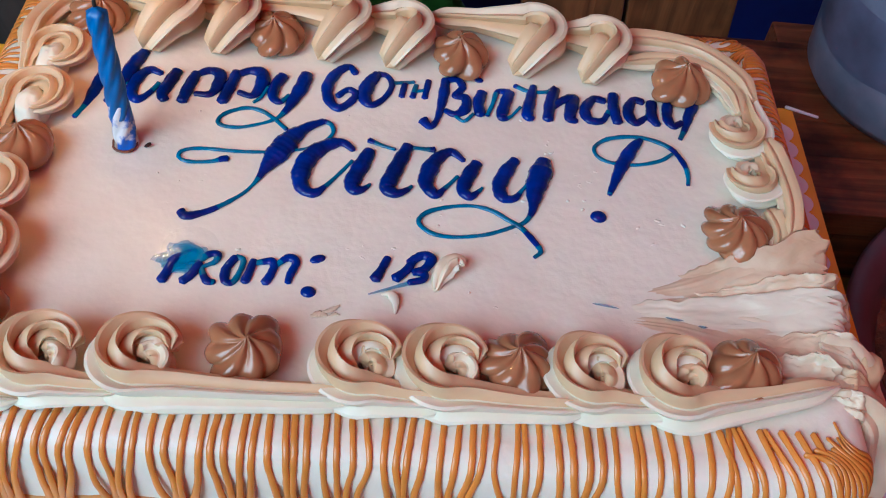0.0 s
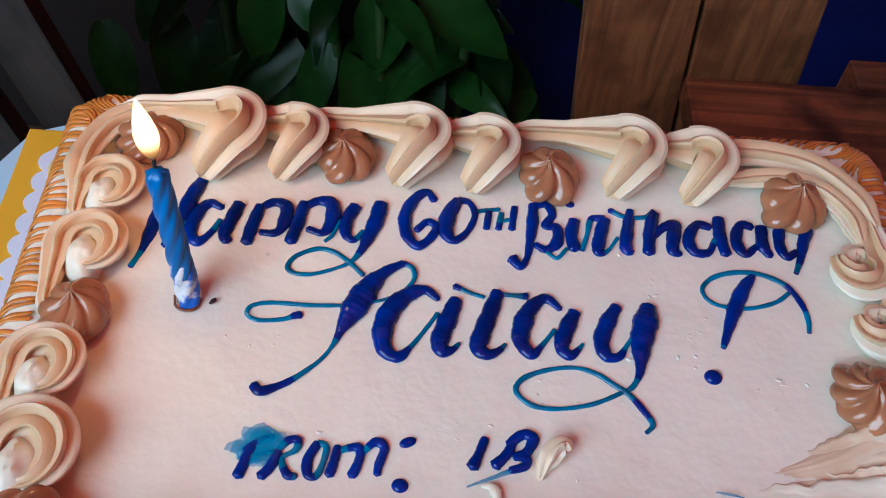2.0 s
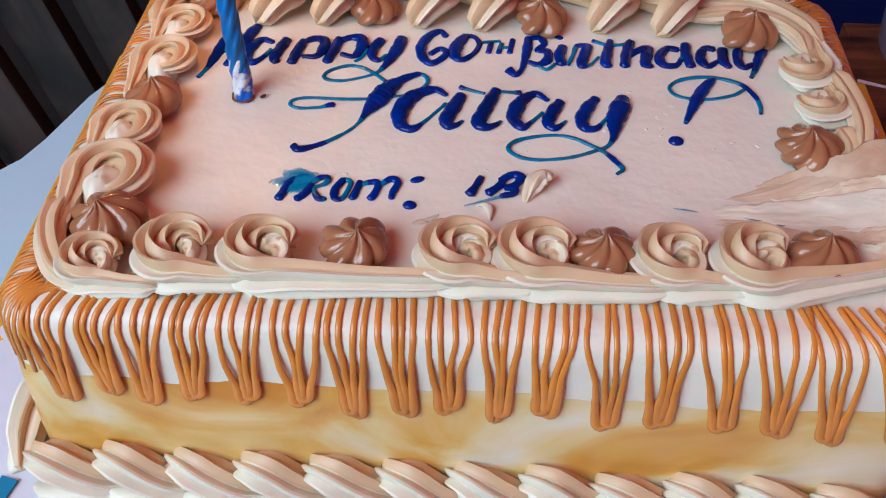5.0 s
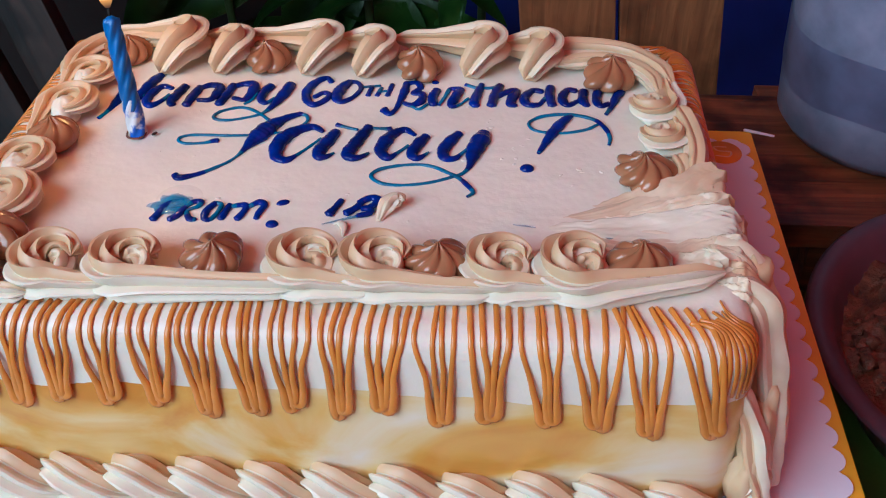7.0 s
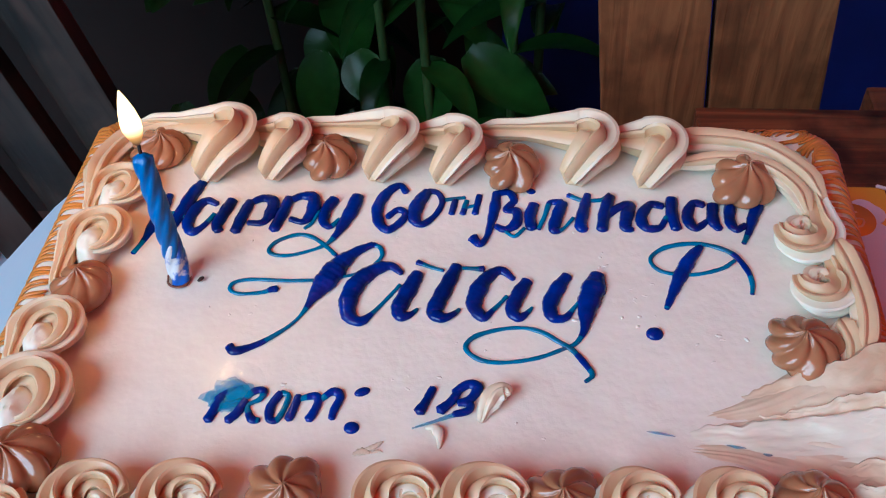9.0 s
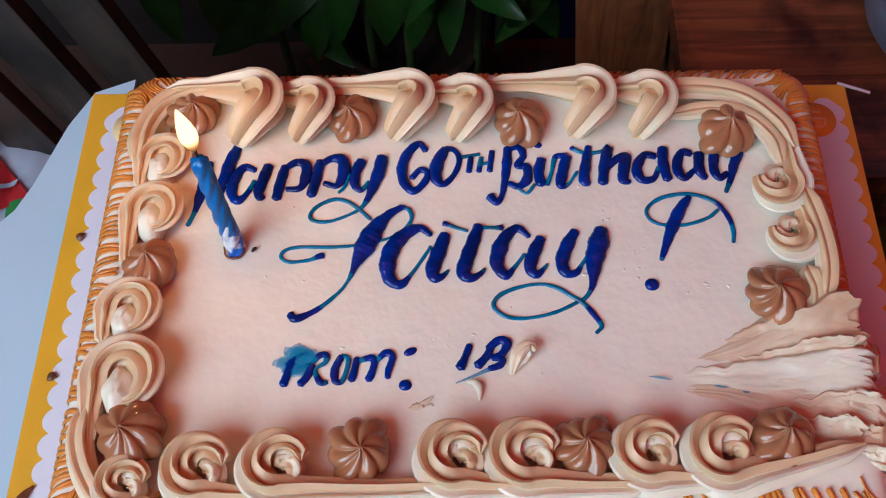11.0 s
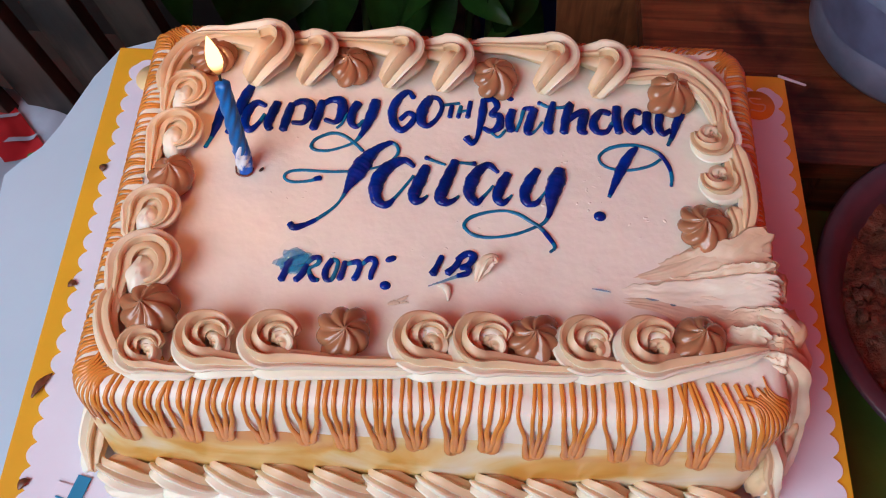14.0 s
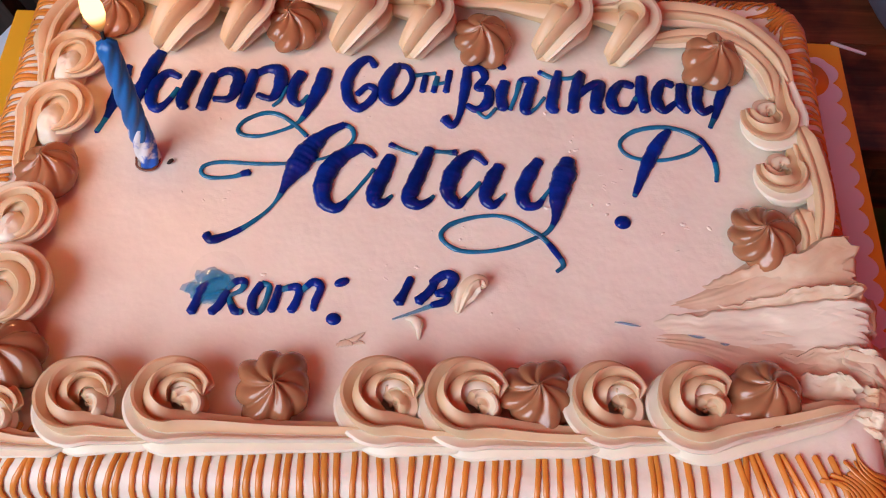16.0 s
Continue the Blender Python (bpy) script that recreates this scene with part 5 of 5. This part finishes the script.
FRONDS += [((-0.196, 0.37, 0.031), (-0.234, 0.34, -0.012), 0.0120), ((-0.128, 0.37, 0.022), (-0.201, 0.34, -0.003), 0.0110), ((-0.096, 0.37, 0.012), (-0.093, 0.34, -0.068), 0.0175), ((-0.052, 0.37, 0.037), (-0.068, 0.34, -0.010), 0.0120), ((0.012, 0.37, -0.012), (-0.054, 0.34, 0.013), 0.0110), ((-0.028, 0.37, 0.012), (0.002, 0.34, -0.042), 0.0130)]
FRONDS += [((-0.007, 0.385, -0.083), (0.05, 0.355, -0.087), 0.014), ((-0.08, 0.385, 0.031), (-0.113, 0.355, 0.014), 0.0083), ((0.006, 0.385, 0.037), (0.061, 0.355, 0.001), 0.0073)]
FRONDS += [((-0.116, 0.35, -0.05), (-0.126, 0.32, -0.112), 0.0145), ((-0.093, 0.35, -0.052), (-0.07, 0.32, -0.08), 0.0149), ((-0.034, 0.35, -0.054), (-0.045, 0.32, -0.112), 0.0171), ((-0.011, 0.35, -0.05), (0.049, 0.32, -0.082), 0.0167)]
LOWER = [((-0.135, 0.520, -0.247), (-0.268, 0.460, -0.316), 0.0249), ((-0.143, 0.520, -0.264), (-0.157, 0.460, -0.327), 0.0189), ((-0.112, 0.520, -0.232), (-0.135, 0.460, -0.312), 0.0173),
         ((-0.075, 0.520, -0.222), (-0.079, 0.460, -0.309), 0.0233), ((-0.039, 0.520, -0.228), (-0.052, 0.460, -0.316), 0.0187), ((0.003, 0.520, -0.272), (0.046, 0.460, -0.257), 0.0157),
         ((0.084, 0.520, -0.284), (0.036, 0.460, -0.288), 0.0127), ((-0.178, 0.520, -0.309), (-0.124, 0.460, -0.331), 0.0163), ((-0.014, 0.520, -0.258), (-0.018, 0.460, -0.319), 0.0145)]
random.seed(31)
for k in range(10):
    x = -0.235 + 0.031 * k + random.uniform(-.010, .010)
    z = random.uniform(-0.13, -0.06)
    FRONDS.append(((x, 0.37 + random.uniform(-.01, .03), z), (x + random.uniform(-.05, .05), 0.335 + random.uniform(-.01, .02), z - random.uniform(0.055, 0.09)), random.uniform(0.013, 0.021)))
for k, (b, t, w) in enumerate(FRONDS):
    leaf_between(DEEPER @ Vector(b), DEEPER @ Vector(t), w * 1.42, k + 1)
for k, (b, t, w) in enumerate(LOWER):
    leaf_between(Vector(b), Vector(t), w, k + 61)
pot_bm = bmesh.new()
_pr = [(0.06, -0.55), (0.075, -0.41), (0.08, -0.395), (0.072, -0.392), (0.068, -0.405)]
part("pot", loft(pot_bm, [[(-0.06 + r * 1.1 * c, 0.57 + r * 1.1 * s, z) for c, s in circle(32)] for r, z in _pr]), SLATW, plant)
_st = thing("plant_stand", "dark wooden stool under the plant pot", "stool")
part("seat", box(bmesh.new(), -0.24, 0.44, -0.575, 0.12, 0.66, -0.55, 0.003), SLATW, _st, smooth=False)
for x in (-0.22, 0.10):
    for y in (0.46, 0.64):
        part("leg", box(bmesh.new(), x - 0.015, y - 0.015, FLOORZ, x + 0.015, y + 0.015, -0.575, 0.002), SLATW, _st, smooth=False)

# ---- slatted chair to the side ----
chair = thing("slatted_chair", "dark brown slatted wooden chair back leaning beside the bench", "chair")
for i in range(6):
    o = part("slat", box(bmesh.new(), -0.040, -0.008, -0.50, 0.0, 0.008, 0.50, 0.002), SLATW, chair, smooth=False)
    o.matrix_basis = pose(-0.268 - 0.052 * i, 0.315 - 0.016 * i, -0.03, -8, -17 - 1.5 * i, 0)
part("rail", box(bmesh.new(), -0.72, 0.30, 0.30, -0.28, 0.33, 0.36, 0.003), SLATW, chair, smooth=False)

# ---- left: plastic bag, green cloth ----
def sheet(nx, ny, fn):
    bm = bmesh.new()
    g = [[bm.verts.new(fn(i / nx, j / ny)) for j in range(ny + 1)] for i in range(nx + 1)]
    for i in range(nx):
        for j in range(ny):
            bm.faces.new((g[i][j], g[i + 1][j], g[i + 1][j + 1], g[i][j + 1]))
    return bm


LOW = -0.200
stool = thing("low_stool", "low dark wooden stool under the green cloth", "stool")
part("seat", box(bmesh.new(), -0.66, -0.36, LOW - 0.025, -0.266, 0.285, LOW, 0.003), SLATW, stool, smooth=False)
for x in (-0.63, -0.30):
    for y in (-0.33, 0.25):
        part("leg", box(bmesh.new(), x - 0.015, y - 0.015, FLOORZ, x + 0.015, y + 0.015, LOW - 0.025, 0.002), SLATW, stool, smooth=False)
bag = thing("plastic_bag", "crumpled white plastic bag with a red printed panel", "plastic bag")


def bag_shape(u, v, lift=0.0):
    u, v = min(1.0, u), min(1.0, v)
    x, y = -0.622 + 0.315 * u - 0.05 * (1 - v), -0.12 + 0.42 * v - 0.02 * u
    d = 0.05 * math.sin(math.pi * u) ** 0.5 * math.sin(math.pi * v) ** 0.5
    return (x, y, LOW + 0.010 + d + 0.018 * noise.noise(Vector((u * 6, v * 6, 1))) * d / 0.05 + 0.007 * abs(noise.noise(Vector((u * 9, v * 6, 4)))) + 0.001 * noise.noise(Vector((u * 40, v * 40, 4))) + lift)


part("film", sheet(90, 70, bag_shape), BAGM, bag)
part("print", sheet(24, 40, lambda u, v: bag_shape(0.86 + 0.075 * u - 0.22 * v, 0.78 + 0.055 * u + 0.15 * v, 0.0025)), BAGRED, bag, "red printed panel with pale letters")
for k in range(3):
    part("printed_letter", sheet(6, 4, lambda u, v: bag_shape(0.845 - 0.06 * k + 0.05 * u + 0.006 * v, 0.815 + 0.04 * k + 0.035 * u + 0.016 * v, 0.0055)), BAGM, bag, "pale printed letter stroke")
green = tagged(part("green_cloth", sheet(30, 30, lambda u, v: (-0.64 + 0.375 * u, -0.34 + 0.545 * v, LOW + 0.004 + 0.030 * max(0.0, min(1.0, (u - 0.66) * 7)) + 0.004 * noise.noise(Vector((u * 6, v * 6, 8))))), material("bright_green_cloth", (0.03, 0.25, 0.05), 0.7, 0.2, 25, 0.3)), "bright green cloth on the low stool beside the cake box", "cloth")
green2 = tagged(part("green_cloth", sheet(24, 24, lambda u, v: (0.20 + 0.40 * u, -0.30 + 0.43 * v, BENCH + 0.003 + 0.004 * noise.noise(Vector((u * 6, v * 6, 5))))), GREENM), "olive green cloth beside the basin", "cloth")

# ---- right: basin of food, cloudy pail ----
basin = thing("basin", "dark purple plastic basin filled with minced brown food", "basin")
_pr = [(0.085, 0.0), (0.105, 0.012), (0.125, 0.05), (0.131, 0.068), (0.140, 0.0705), (0.1425, 0.074), (0.140, 0.077), (0.130, 0.0765), (0.1225, 0.066), (0.100, 0.018), (0.08, 0.008)]
part("bowl", loft(bmesh.new(), [[(r * c, r * s, z) for c, s in circle(72)] for r, z in _pr]), BASIN, basin)


def food_shape(u, v):
    a, r = 2 * math.pi * u, 0.121 * v
    p = Vector((r * math.cos(a), r * math.sin(a), 0))
    h = 0.052 + 0.014 * (1 - v * v) + 0.010 * noise.noise(p * 50) + 0.008 * abs(noise.noise(p * 95 + Vector((3, 1, 0)))) + 0.004 * noise.noise(p * 230)
    return (p.x, p.y, h)


part("minced_food", sheet(200, 70, food_shape), FOOD, basin, "heap of moist minced brown food")
basin.location = (0.352, 0.028, BENCH + 0.004)
basin.scale = (0.86, 0.86, 0.76)
random.seed(9)
for i in range(150):
    a, r = random.uniform(0, 6.28), 0.11 * math.sqrt(random.random())
    bm = bmesh.new()
    bmesh.ops.create_icosphere(bm, subdivisions=2, radius=1)
    s = random.uniform(0.0025, 0.0065)
    for v in bm.verts:
        v.co = v.co * s * (1 + 1.0 * noise.noise(v.co * 1.5 + Vector((i, 0, 0))) + 0.8 * noise.noise(v.co * 3 + Vector((i, 5, 0))))
        v.co.z *= 0.6
    o = part("food_chunk", bm, FOOD, basin)
    o.location = (r * math.cos(a), r * math.sin(a), 0.057 + 0.013 * (1 - (r / 0.121) ** 2))

pail = thing("plastic_pail", "cloudy translucent plastic pail with dusty contents", "pail")
_pr = [(0.055, 0.0), (0.068, 0.003), (0.075, 0.012), (0.078, 0.05), (0.086, 0.24), (0.090, 0.26), (0.0885, 0.26), (0.084, 0.24), (0.0765, 0.05), (0.073, 0.014), (0.055, 0.004)]
part("shell", loft(bmesh.new(), [[(r * c, r * s, z) for c, s in circle(64)] for r, z in _pr]), PAIL, pail, "cloudy translucent wall")
part("contents", loft(bmesh.new(), [[(r * c, r * s, z) for c, s in circle(48)] for r, z in ((0.06, 0.046), (0.0745, 0.047), (0.0755, 0.05), (0.0775, 0.084))]), WATERM, pail, "greyish contents")
# Added ring just outside the wall, painted like contents showing through.
part("painted_content_band", loft(bmesh.new(), [[(r * c, r * s, z + 0.0012 * math.sin(5 * math.atan2(s, c))) for c, s in circle(64)] for r, z in ((0.0770, 0.038), (0.0783, 0.046), (0.0797, 0.078), (0.0796, 0.080))], False, False), material("painted_content_tone", (0.13, 0.14, 0.23), 0.3, 0.3, 30, 0.2, 60), pail, "dull darker band painted round the wall as contents seen through it")
pail.location = (0.3300, 0.248, DECK + 0.003)
